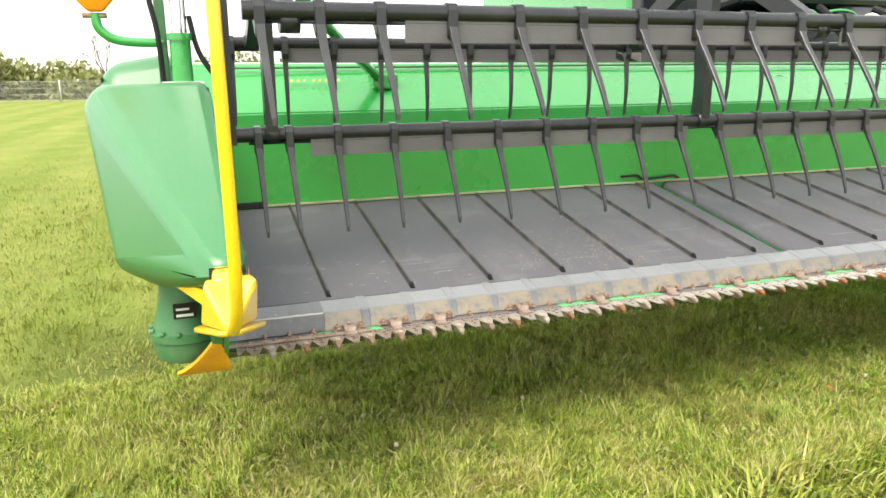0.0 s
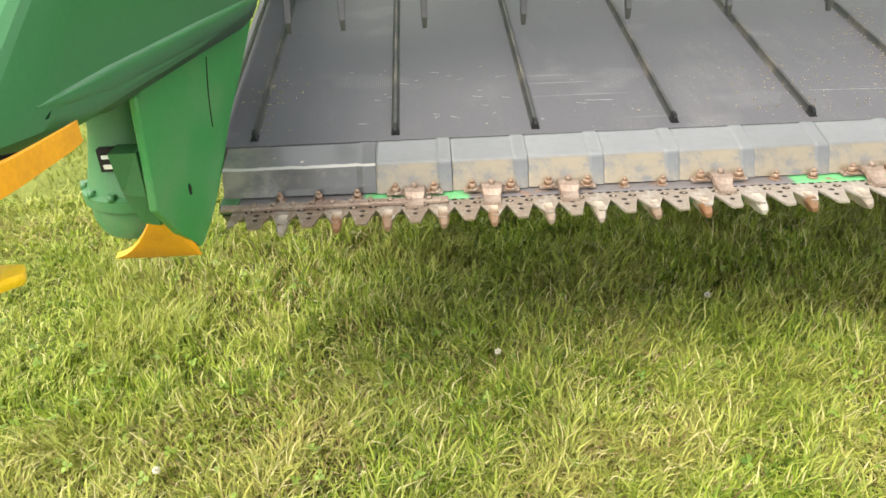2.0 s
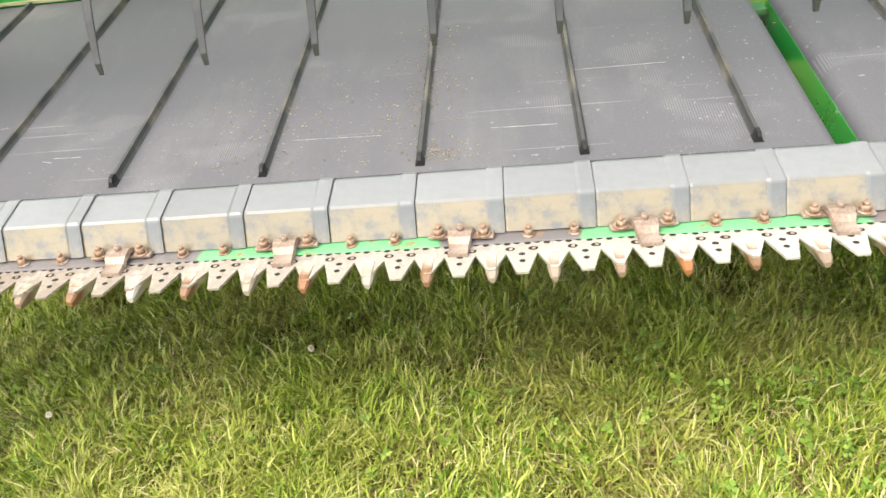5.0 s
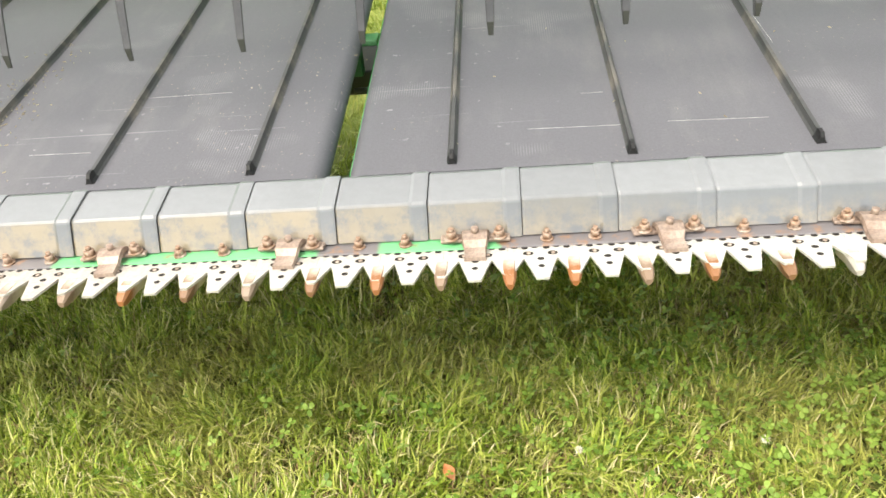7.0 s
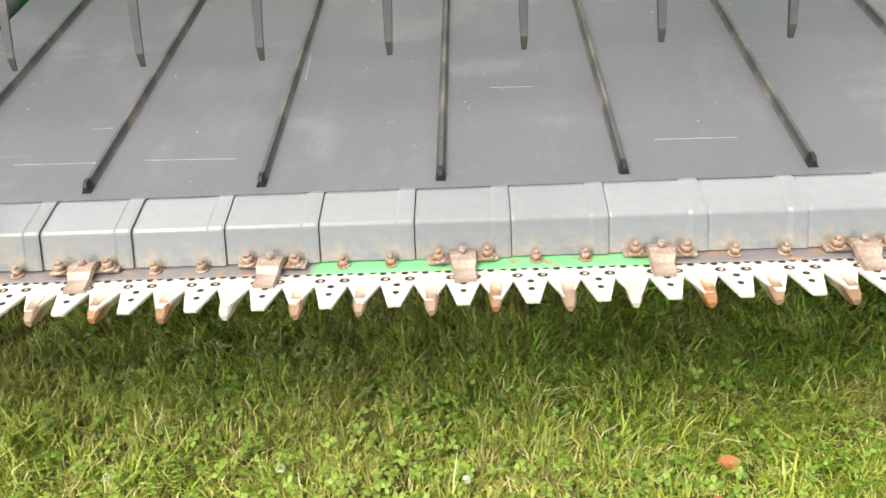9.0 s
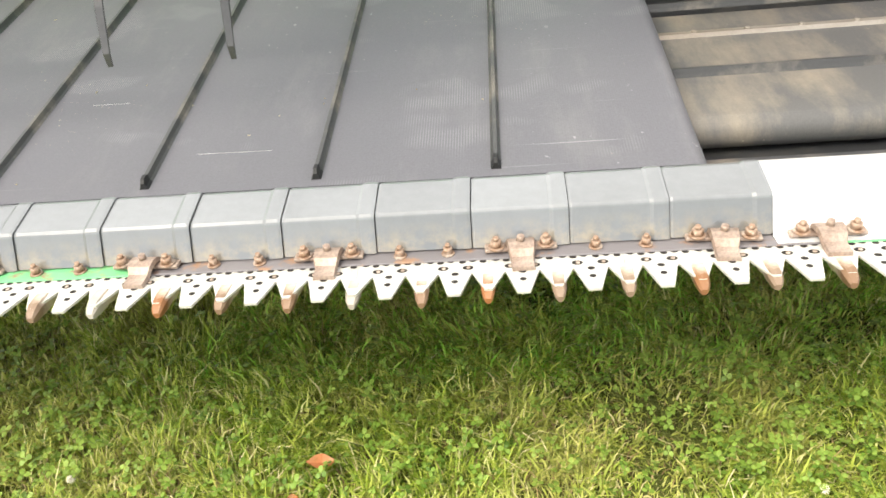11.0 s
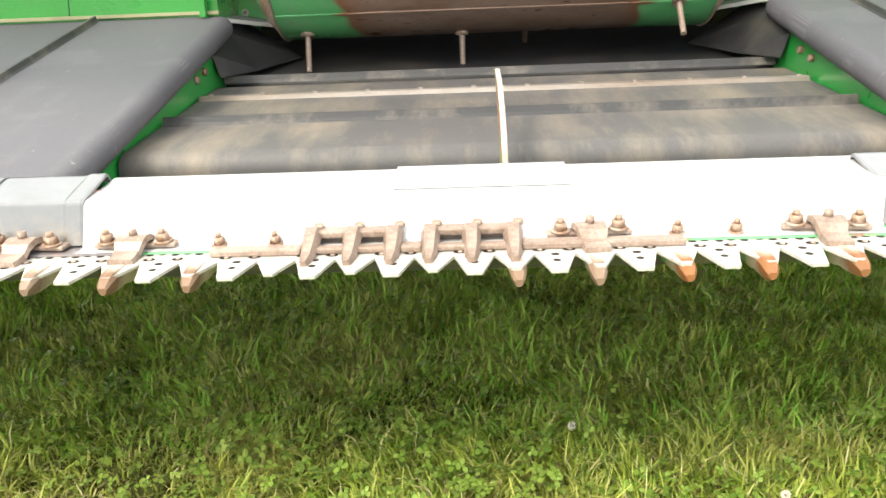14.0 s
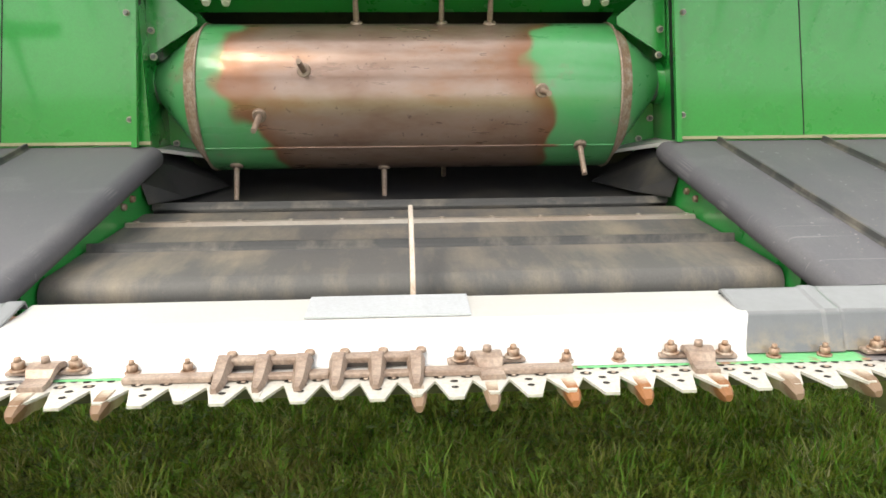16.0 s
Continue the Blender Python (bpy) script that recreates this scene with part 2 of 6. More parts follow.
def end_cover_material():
    """Black poly: top greyed to stand in for sky light, dried mud at the outer end, the crest rubbed pale."""
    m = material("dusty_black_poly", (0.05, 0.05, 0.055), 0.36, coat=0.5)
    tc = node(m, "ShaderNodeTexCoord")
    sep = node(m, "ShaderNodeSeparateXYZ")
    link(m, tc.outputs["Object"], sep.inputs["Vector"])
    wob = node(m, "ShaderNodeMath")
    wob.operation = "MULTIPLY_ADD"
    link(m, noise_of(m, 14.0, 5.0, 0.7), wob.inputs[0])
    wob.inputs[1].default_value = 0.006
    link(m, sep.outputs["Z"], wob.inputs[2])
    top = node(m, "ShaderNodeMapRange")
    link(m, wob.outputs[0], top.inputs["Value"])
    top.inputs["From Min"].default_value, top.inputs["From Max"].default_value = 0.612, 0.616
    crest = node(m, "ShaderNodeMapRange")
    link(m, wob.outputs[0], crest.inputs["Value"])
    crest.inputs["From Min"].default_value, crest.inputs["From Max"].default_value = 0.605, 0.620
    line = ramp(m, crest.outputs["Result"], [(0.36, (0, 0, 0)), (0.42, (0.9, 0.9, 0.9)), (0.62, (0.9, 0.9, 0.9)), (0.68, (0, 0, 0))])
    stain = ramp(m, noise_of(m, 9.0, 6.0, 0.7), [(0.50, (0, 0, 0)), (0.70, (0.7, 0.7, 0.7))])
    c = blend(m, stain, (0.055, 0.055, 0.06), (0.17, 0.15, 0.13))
    # Sky light painted in: the top turns an even grey.
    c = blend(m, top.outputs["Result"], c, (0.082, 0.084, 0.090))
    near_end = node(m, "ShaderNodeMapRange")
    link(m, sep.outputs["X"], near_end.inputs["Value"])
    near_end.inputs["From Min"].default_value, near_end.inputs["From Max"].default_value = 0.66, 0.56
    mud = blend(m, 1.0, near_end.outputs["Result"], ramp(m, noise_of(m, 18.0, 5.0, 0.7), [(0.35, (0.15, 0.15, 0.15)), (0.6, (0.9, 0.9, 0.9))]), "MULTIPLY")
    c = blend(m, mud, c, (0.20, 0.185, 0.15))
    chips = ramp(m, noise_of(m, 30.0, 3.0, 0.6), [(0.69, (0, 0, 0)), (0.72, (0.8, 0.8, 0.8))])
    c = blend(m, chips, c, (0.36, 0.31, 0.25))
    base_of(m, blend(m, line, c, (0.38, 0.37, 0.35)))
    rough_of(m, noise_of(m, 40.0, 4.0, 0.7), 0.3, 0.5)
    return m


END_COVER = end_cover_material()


def bar_material():
    """The cutterbar's green paint, worn to dark steel in stretches."""
    m = material("worn_green_bar", (0.12, 0.38, 0.16), 0.4)
    mask = ramp(m, noise_of(m, 2.6, 1.0, 0.4, (1.0, 0.1, 0.1)), [(0.47, (0, 0, 0)), (0.48, (1, 1, 1))])
    c = blend(m, mask, (0.12, 0.38, 0.16), (0.13, 0.12, 0.125))
    c = blend(m, ramp(m, noise_of(m, 30.0, 5.0, 0.7), [(0.56, (0, 0, 0)), (0.66, (1, 1, 1))]), c, (0.22, 0.13, 0.08))
    base_of(m, c)
    return m


def guard_material():
    """Cast knife guards: rusty orange points, pale dust with green paint further back."""
    m = material("guard_casting", (0.4, 0.2, 0.1), 0.6)
    tc = node(m, "ShaderNodeTexCoord")
    sep = node(m, "ShaderNodeSeparateXYZ")
    link(m, tc.outputs["Object"], sep.inputs["Vector"])
    wob = node(m, "ShaderNodeMath")
    wob.operation = "MULTIPLY_ADD"
    link(m, noise_of(m, 45.0, 3.0, 0.6), wob.inputs[0])
    wob.inputs[1].default_value = 0.05
    link(m, sep.outputs["Y"], wob.inputs[2])
    tip = node(m, "ShaderNodeMapRange")
    link(m, wob.outputs[0], tip.inputs["Value"])
    tip.inputs["From Min"].default_value, tip.inputs["From Max"].default_value = -0.030, -0.052
    oi = node(m, "ShaderNodeObjectInfo")
    rust = ramp(m, oi.outputs["Random"], [(0.0, (0.20, 0.075, 0.02)), (0.45, (0.13, 0.066, 0.03)), (0.8, (0.16, 0.11, 0.075)), (1.0, (0.29, 0.27, 0.24))])
    rear = blend(m, ramp(m, noise_of(m, 30.0, 5.0, 0.6), [(0.56, (0, 0, 0)), (0.62, (1, 1, 1))]), (0.44, 0.375, 0.305), (0.14, 0.32, 0.15))
    c = blend(m, tip.outputs["Result"], rear, rust)
    c = blend(m, ramp(m, noise_of(m, 60.0, 4.0, 0.7), [(0.54, (0, 0, 0)), (0.74, (0.6, 0.6, 0.6))]), c, (0.33, 0.27, 0.21))
    base_of(m, c)
    bump_of(m, noise_of(m, 160.0), 0.15, 0.002)
    return m


def drum_material():
    """A feed drum with its green paint polished away to brown steel."""
    m = material("worn_drum", (0.3, 0.17, 0.12), 0.36, 0.4, coat=0.3)
    tc = node(m, "ShaderNodeTexCoord")
    sep = node(m, "ShaderNodeSeparateXYZ")
    link(m, tc.outputs["Object"], sep.inputs["Vector"])
    ab = node(m, "ShaderNodeMath")
    ab.operation = "ABSOLUTE"
    link(m, sep.outputs["X"], ab.inputs[0])
    wob = node(m, "ShaderNodeMath")
    wob.operation = "MULTIPLY_ADD"
    link(m, noise_of(m, 2.6, 3.0, 0.5), wob.inputs[0])
    wob.inputs[1].default_value = 0.65
    link(m, ab.outputs[0], wob.inputs[2])
    mask = ramp(m, wob.outputs[0], [(0.705, (0, 0, 0)), (0.73, (1, 1, 1))])
    brown = ramp(m, noise_of(m, 5.0, 5.0, 0.7, (0.4, 1, 1)), [(0.3, (0.20, 0.115, 0.08)), (0.5, (0.30, 0.215, 0.18)), (0.72, (0.24, 0.115, 0.055))])
    rim = ramp(m, wob.outputs[0], [(0.62, (0, 0, 0)), (0.705, (0.75, 0.75, 0.75)), (0.73, (0.75, 0.75, 0.75)), (0.75, (0, 0, 0))])
    brown = blend(m, rim, brown, (0.22, 0.088, 0.035))
    pits = ramp(m, noise_of(m, 55.0, 3.0, 0.6), [(0.66, (1, 1, 1)), (0.72, (0.45, 0.42, 0.40))])
    brown = blend(m, 1.0, brown, pits, "MULTIPLY")
    paint = ramp(m, noise_of(m, 7.0, 5.0, 0.7), [(0.35, (0.055, 0.26, 0.085)), (0.6, (0.085, 0.27, 0.115)), (0.72, (0.16, 0.19, 0.11))])
    base_of(m, blend(m, mask, brown, paint))
    inv = node(m, "ShaderNodeMapRange")
    link(m, mask, inv.inputs["Value"])
    inv.inputs["To Min"].default_value, inv.inputs["To Max"].default_value = 0.6, 0.0
    link(m, inv.outputs["Result"], m.node_tree.nodes["Principled BSDF"].inputs["Metallic"])
    rough_of(m, noise_of(m, 30.0, 4.0, 0.7, (0.2, 1, 1)), 0.20, 0.40)
    return m


def section_material():
    """Knife steel: bright and scratched by the middle, browned with dried sap towards the header's end."""
    m = material("knife_steel", (0.5, 0.48, 0.44), 0.42, 0.35)
    geo = node(m, "ShaderNodeNewGeometry")
    at = node(m, "ShaderNodeSeparateXYZ")
    link(m, geo.outputs["Position"], at.inputs["Vector"])
    far = node(m, "ShaderNodeMapRange")
    link(m, at.outputs["X"], far.inputs["Value"])
    far.inputs["From Min"].default_value, far.inputs["From Max"].default_value = 3.2, 0.8
    far.inputs["To Min"].default_value, far.inputs["To Max"].default_value = 0.05, 1.0
    patch = noise_of(m, 26.0, 5.0, 0.7)
    gate = node(m, "ShaderNodeMath")
    gate.operation = "MULTIPLY"
    link(m, far.outputs["Result"], gate.inputs[0])
    link(m, ramp(m, patch, [(0.30, (0.35, 0.35, 0.35)), (0.55, (1, 1, 1))]), gate.inputs[1])
    c = blend(m, gate.outputs[0], (0.52, 0.505, 0.47), (0.20, 0.142, 0.100))
    grain = ramp(m, noise_of(m, 160.0, 3.0, 0.6), [(0.35, (0.84, 0.84, 0.84)), (0.65, (1.06, 1.06, 1.06))])
    base_of(m, blend(m, 1.0, c, grain, "MULTIPLY"))
    rough_of(m, patch, 0.32, 0.6)
    bump_of(m, patch, 0.06, 0.002)
    return m


SECTION = section_material()
BAR = bar_material()
GUARD = guard_material()
DRUM = drum_material()


def grass_material(name, stops, dry):
    """Blades: each its own green, browner in patches."""
    m = material(name, (0.1, 0.2, 0.03), 0.45, spec=0.22)
    geo = node(m, "ShaderNodeNewGeometry")
    own = ramp(m, geo.outputs["Random Per Island"], stops)
    patch = ramp(m, noise_of(m, 2.3, 5.0, 0.7), [(0.44, (0, 0, 0)), (0.66, (0.6, 0.6, 0.6))])
    base_of(m, blend(m, patch, own, dry))
    b = m.node_tree.nodes["Principled BSDF"]
    tr = node(m, "ShaderNodeBsdfTranslucent")
    link(m, blend(m, 1.0, own, (1.35, 1.5, 0.9), "MULTIPLY"), tr.inputs["Color"])
    mx = node(m, "ShaderNodeMixShader")
    mx.inputs["Fac"].default_value = 0.25
    link(m, b.outputs["BSDF"], mx.inputs[1])
    link(m, tr.outputs["BSDF"], mx.inputs[2])
    link(m, mx.outputs["Shader"], m.node_tree.nodes["Material Output"].inputs["Surface"])
    return m


GRASS = grass_material("grass_blades", [(0.0, (0.050, 0.094, 0.011)), (0.25, (0.146, 0.216, 0.021)), (0.55, (0.268, 0.340, 0.039)), (0.85, (0.390, 0.415, 0.098)), (1.0, (0.52, 0.49, 0.25))], (0.42, 0.36, 0.125))
# Lush green, raised in brightness to make up for dim light under the header.
LUSH_LIT = grass_material("lush_blades", [(0.0, (0.10, 0.26, 0.02)), (0.5, (0.20, 0.40, 0.04)), (1.0, (0.36, 0.52, 0.10))], (0.24, 0.38, 0.05))
CLOVER = grass_material("clover_leaves", [(0.0, (0.070, 0.13, 0.018)), (0.5, (0.140, 0.225, 0.03)), (1.0, (0.23, 0.32, 0.065))], (0.19, 0.245, 0.045))
STRAW = grass_material("chaff", [(0.0, (0.22, 0.17, 0.11)), (1.0, (0.46, 0.40, 0.30))], (0.30, 0.25, 0.18))
FIELD = grass_material("field_grass", [(0.0, (0.115, 0.155, 0.024)), (0.6, (0.18, 0.215, 0.038)), (1.0, (0.265, 0.28, 0.075))], (0.29, 0.27, 0.09))
# Leaf colours carry the distance haze: lightened and low in contrast.
FOLIAGE = grass_material("hedge_leaves", [(0.0, (0.13, 0.15, 0.05)), (0.5, (0.20, 0.22, 0.085)), (1.0, (0.30, 0.30, 0.14))], (0.27, 0.24, 0.13))
BARK = worn("bark", (0.12, 0.09, 0.07), (0.2, 0.17, 0.14), 0.9, 8.0, 0.5, bump=0.4)
FLOWER = material("clover_flower", (0.62, 0.58, 0.47), 0.7)
PALE_STRAW = grass_material("pale_dry_grass", [(0.0, (0.36, 0.33, 0.15)), (1.0, (0.66, 0.58, 0.37))], (0.5, 0.44, 0.24))
THATCH = grass_material("dry_thatch", [(0.0, (0.08, 0.05, 0.022)), (0.5, (0.19, 0.13, 0.06)), (1.0, (0.40, 0.30, 0.15))], (0.24, 0.17, 0.08))
DEAD_LEAF = worn("dead_leaf", (0.56, 0.23, 0.09), (0.45, 0.27, 0.14), 0.7, 30.0, 0.5)


def soil_material():
    m = material("turf_floor", (0.08, 0.1, 0.03), 0.95, spec=0.1)
    near = ramp(m, noise_of(m, 34.0, 6.0, 0.7), [(0.3, (0.036, 0.042, 0.012)), (0.55, (0.078, 0.092, 0.022)), (0.75, (0.15, 0.125, 0.055))])
    far = ramp(m, noise_of(m, 1.1, 8.0, 0.72, (1.0, 0.5, 1.0)), [(0.3, (0.10, 0.14, 0.025)), (0.52, (0.155, 0.19, 0.037)), (0.72, (0.24, 0.24, 0.075))])
    tc = node(m, "ShaderNodeTexCoord")
    sep = node(m, "ShaderNodeSeparateXYZ")
    link(m, tc.outputs["Object"], sep.inputs["Vector"])
    wv = node(m, "ShaderNodeTexWave", Scale=0.16, Distortion=1.2)
    wv.bands_direction = "X"
    link(m, tc.outputs["Object"], wv.inputs["Vector"])
    far = blend(m, 0.3, far, ramp(m, wv.outputs["Fac"], [(0.3, (0.135, 0.19, 0.035)), (0.7, (0.23, 0.25, 0.07))]))
    mr = node(m, "ShaderNodeMapRange")
    link(m, sep.outputs["Y"], mr.inputs["Value"])
    mr.inputs["From Min"].default_value, mr.inputs["From Max"].default_value = 1.3, 2.4
    side = node(m, "ShaderNodeMapRange")
    link(m, sep.outputs["X"], side.inputs["Value"])
    side.inputs["From Min"].default_value, side.inputs["From Max"].default_value = 0.35, -0.7
    both = node(m, "ShaderNodeMath")
    both.operation = "MAXIMUM"
    link(m, mr.outputs["Result"], both.inputs[0])
    link(m, side.outputs["Result"], both.inputs[1])
    front = node(m, "ShaderNodeMapRange")
    link(m, sep.outputs["Y"], front.inputs["Value"])
    front.inputs["From Min"].default_value, front.inputs["From Max"].default_value = -1.0, -1.8
    rim = node(m, "ShaderNodeMath")
    rim.operation = "MAXIMUM"
    link(m, both.outputs[0], rim.inputs[0])
    link(m, front.outputs["Result"], rim.inputs[1])
    end = node(m, "ShaderNodeMapRange")
    link(m, sep.outputs["X"], end.inputs["Value"])
    end.inputs["From Min"].default_value, end.inputs["From Max"].default_value = 7.0, 7.6
    lawn = node(m, "ShaderNodeMath")
    lawn.operation = "MAXIMUM"
    link(m, rim.outputs[0], lawn.inputs[0])
    link(m, end.outputs["Result"], lawn.inputs[1])
    base_of(m, blend(m, lawn.outputs[0], near, far))
    bump_of(m, noise_of(m, 25.0, 6.0, 0.7), 0.6, 0.05)
    return m


TURF = soil_material()


# ---- mesh helpers ----
def part(name, bm, mat, parent=None, label="", smooth=False):
    """Links a bmesh as one mesh object, under its parent if there is one."""
    bmesh.ops.recalc_face_normals(bm, faces=bm.faces[:])
    me = bpy.data.meshes.new(name)
    bm.to_mesh(me)
    bm.free()
    for m in mat if isinstance(mat, (list, tuple)) else [mat]:
        me.materials.append(m)
    if smooth:
        me.shade_smooth()
        me.set_sharp_from_angle(angle=radians(38))
        if smooth == "edges":
            for f in me.polygons:
                f.use_smooth = f.area < 0.0035
    ob = new(name, me)
    ob.parent = parent
    if label:
        tagged(ob, label)
    return ob


def again(ob, parent, m=None, name=None):
    """One more object on the same mesh."""
    c = new(name or ob.name.split(".")[0], ob.data)
    c.parent = parent
    if m is not None:
        c.matrix_basis = m
    if "label" in ob:
        tagged(c, ob["label"])
    return c


def thing(name, label, category, place=(0, 0, 0), group="", kind=""):
    e = new(name)
    e.location = place
    return tagged(e, label, category, group, kind)


def box(bm, lo, hi, bevel=0.0, mat=0):
    vs = bmesh.ops.create_cube(bm, size=1.0)["verts"]
    for v in vs:
        for i in range(3):
            v.co[i] = lo[i] if v.co[i] < 0 else hi[i]
    fs = list({f for v in vs for f in v.link_faces})
    for f in fs:
        f.material_index = mat
    if bevel:
        es = list({e for v in vs for e in v.link_edges})
        bmesh.ops.bevel(bm, geom=es, offset=bevel, segments=2, affect="EDGES", profile=0.5, material=-1)


def rod(bm, a, b, r0, r1=None, seg=12, mat=0, cap=True):
    """A tapered round rod from a to b."""
    a, b = Vector(a), Vector(b)
    r1 = r0 if r1 is None else r1
    q = (b - a).to_track_quat("Z", "Y")
    rings = []
    for p, r in ((a, r0), (b, r1)):
        rings.append([bm.verts.new(p + q @ Vector((r * math.cos(t), r * math.sin(t), 0))) for t in [2 * math.pi * i / seg for i in range(seg)]])
    for i in range(seg):
        f = bm.faces.new((rings[0][i], rings[0][(i + 1) % seg], rings[1][(i + 1) % seg], rings[1][i]))
        f.material_index, f.smooth = mat, True
    if cap:
        for r in rings:
            bm.faces.new(r).material_index = mat


def loft(bm, rings, mat=0, cap=True, smooth=False):
    """Joins closed rings of points into one skin."""
    made = [[bm.verts.new(p) for p in ring] for ring in rings]
    n = len(made[0])
    for a, b in zip(made, made[1:]):
        for i in range(n):
            f = bm.faces.new((a[i], a[(i + 1) % n], b[(i + 1) % n], b[i]))
            f.material_index, f.smooth = mat, smooth
    if cap:
        bm.faces.new(made[0]).material_index = mat
        bm.faces.new(made[-1]).material_index = mat


def tube(bm, points, r, seg=10, mat=0):
    """A bent round tube through the points."""
    pts = [Vector(p) for p in points]
    rings = []
    for i, p in enumerate(pts):
        d = (pts[min(i + 1, len(pts) - 1)] - pts[max(i - 1, 0)]).normalized()
        side = d.orthogonal() if i == 0 else side - d * side.dot(d)
        side = side.normalized()
        up = d.cross(side)
        rr = r[i] if isinstance(r, (list, tuple)) else r
        rings.append([p + rr * (side * math.cos(t) + up * math.sin(t)) for t in [2 * math.pi * k / seg for k in range(seg)]])
    loft(bm, rings, mat, smooth=True)


def arc(points, steps=5):
    """A Catmull-Rom line through the points."""
    p = [Vector(q) for q in points]
    p = [2 * p[0] - p[1], *p, 2 * p[-1] - p[-2]]
    out = []
    for i in range(1, len(p) - 2):
        for s in range(steps):
            t = s / steps
            a, b, c, d = p[i - 1:i + 3]
            out.append(0.5 * (2 * b + (c - a) * t + (2 * a - 5 * b + 4 * c - d) * t * t + (3 * b - a - 3 * c + d) * t ** 3))
    return out + [p[-2]]


def prism(bm, outline, axis, lo, hi, mat=0):
    """A flat outline pushed along an axis: the outline's two numbers fill the other two axes in order."""
    def at(uv, w):
        c = list(uv)
        c.insert(axis, w)
        return Vector(c)
    loft(bm, [[at(uv, lo) for uv in outline], [at(uv, hi) for uv in outline]], mat)


def hull(bm, points, bevel=0.0, segments=3):
    vs = [bm.verts.new(p) for p in points]
    r = bmesh.ops.convex_hull(bm, input=vs)
    junk = [g for g in r["geom_interior"] + r["geom_unused"] if isinstance(g, bmesh.types.BMVert)]
    if junk:
        bmesh.ops.delete(bm, geom=list(set(junk)), context="VERTS")
    bmesh.ops.dissolve_limit(bm, angle_limit=radians(4), verts=bm.verts[:], edges=bm.edges[:])
    if bevel:
        bmesh.ops.bevel(bm, geom=bm.edges[:], offset=bevel, segments=segments, affect="EDGES", profile=0.5)


def mesh_of(name, verts, faces, mat, parent=None):
    me = bpy.data.meshes.new(name)
    me.from_pydata(verts, [], faces)
    me.materials.append(mat)
    ob = new(name, me)
    ob.parent = parent
    return ob


# ---- the plan ----
U = 0.1524            # one poly cover
PITCH = 0.1016        # one knife section
X0, X1 = 0.533, 8.08   # the stretch of header that is built
BELT_Y0, BELT_Y1 = 0.122, 1.03


def belt_z(y):
    return 0.628 + 0.19 * (y - 0.12)


# ---- ground ----
bm = bmesh.new()
nx, ny = 60, 60
xs = [-1500.0] + [-90 + 180 * i / (nx - 1) for i in range(nx)] + [1500.0]
ys = [-1500.0] + [-40 + 180 * i / (ny - 1) for i in range(ny)] + [3000.0]
grid = [[bm.verts.new((x, y, 0.0)) for x in xs] for y in ys]
for j in range(len(ys) - 1):
    for i in range(len(xs) - 1):
        bm.faces.new((grid[j][i], grid[j][i + 1], grid[j + 1][i + 1], grid[j + 1][i]))
ground = part("ground", bm, TURF)
tagged(ground, "mown green lawn with drier yellow patches reaching the fence", "lawn", kind="structure")


def lattice(seed, cell):
    """Smooth value noise between 0 and 1 over the plan, with the given cell size in metres."""
    table = np.random.default_rng(seed).random((64, 64))

    def at(x, y):
        u, v = x / cell + 31.7, y / cell + 17.3
        i, j = np.floor(u).astype(int), np.floor(v).astype(int)
        f, g = u - i, v - j
        f, g = f * f * (3 - 2 * f), g * g * (3 - 2 * g)
        a, b, c, d = (table[(i + p) % 64, (j + q) % 64] for p, q in ((0, 0), (1, 0), (0, 1), (1, 1)))
        return (a * (1 - f) + b * f) * (1 - g) + (c * (1 - f) + d * f) * g
    return at


SWATH, TUFT, CLUMP, COMB, DRYNESS = lattice(1, 0.55), lattice(2, 0.17), lattice(3, 0.06), lattice(4, 0.32), lattice(5, 0.40)


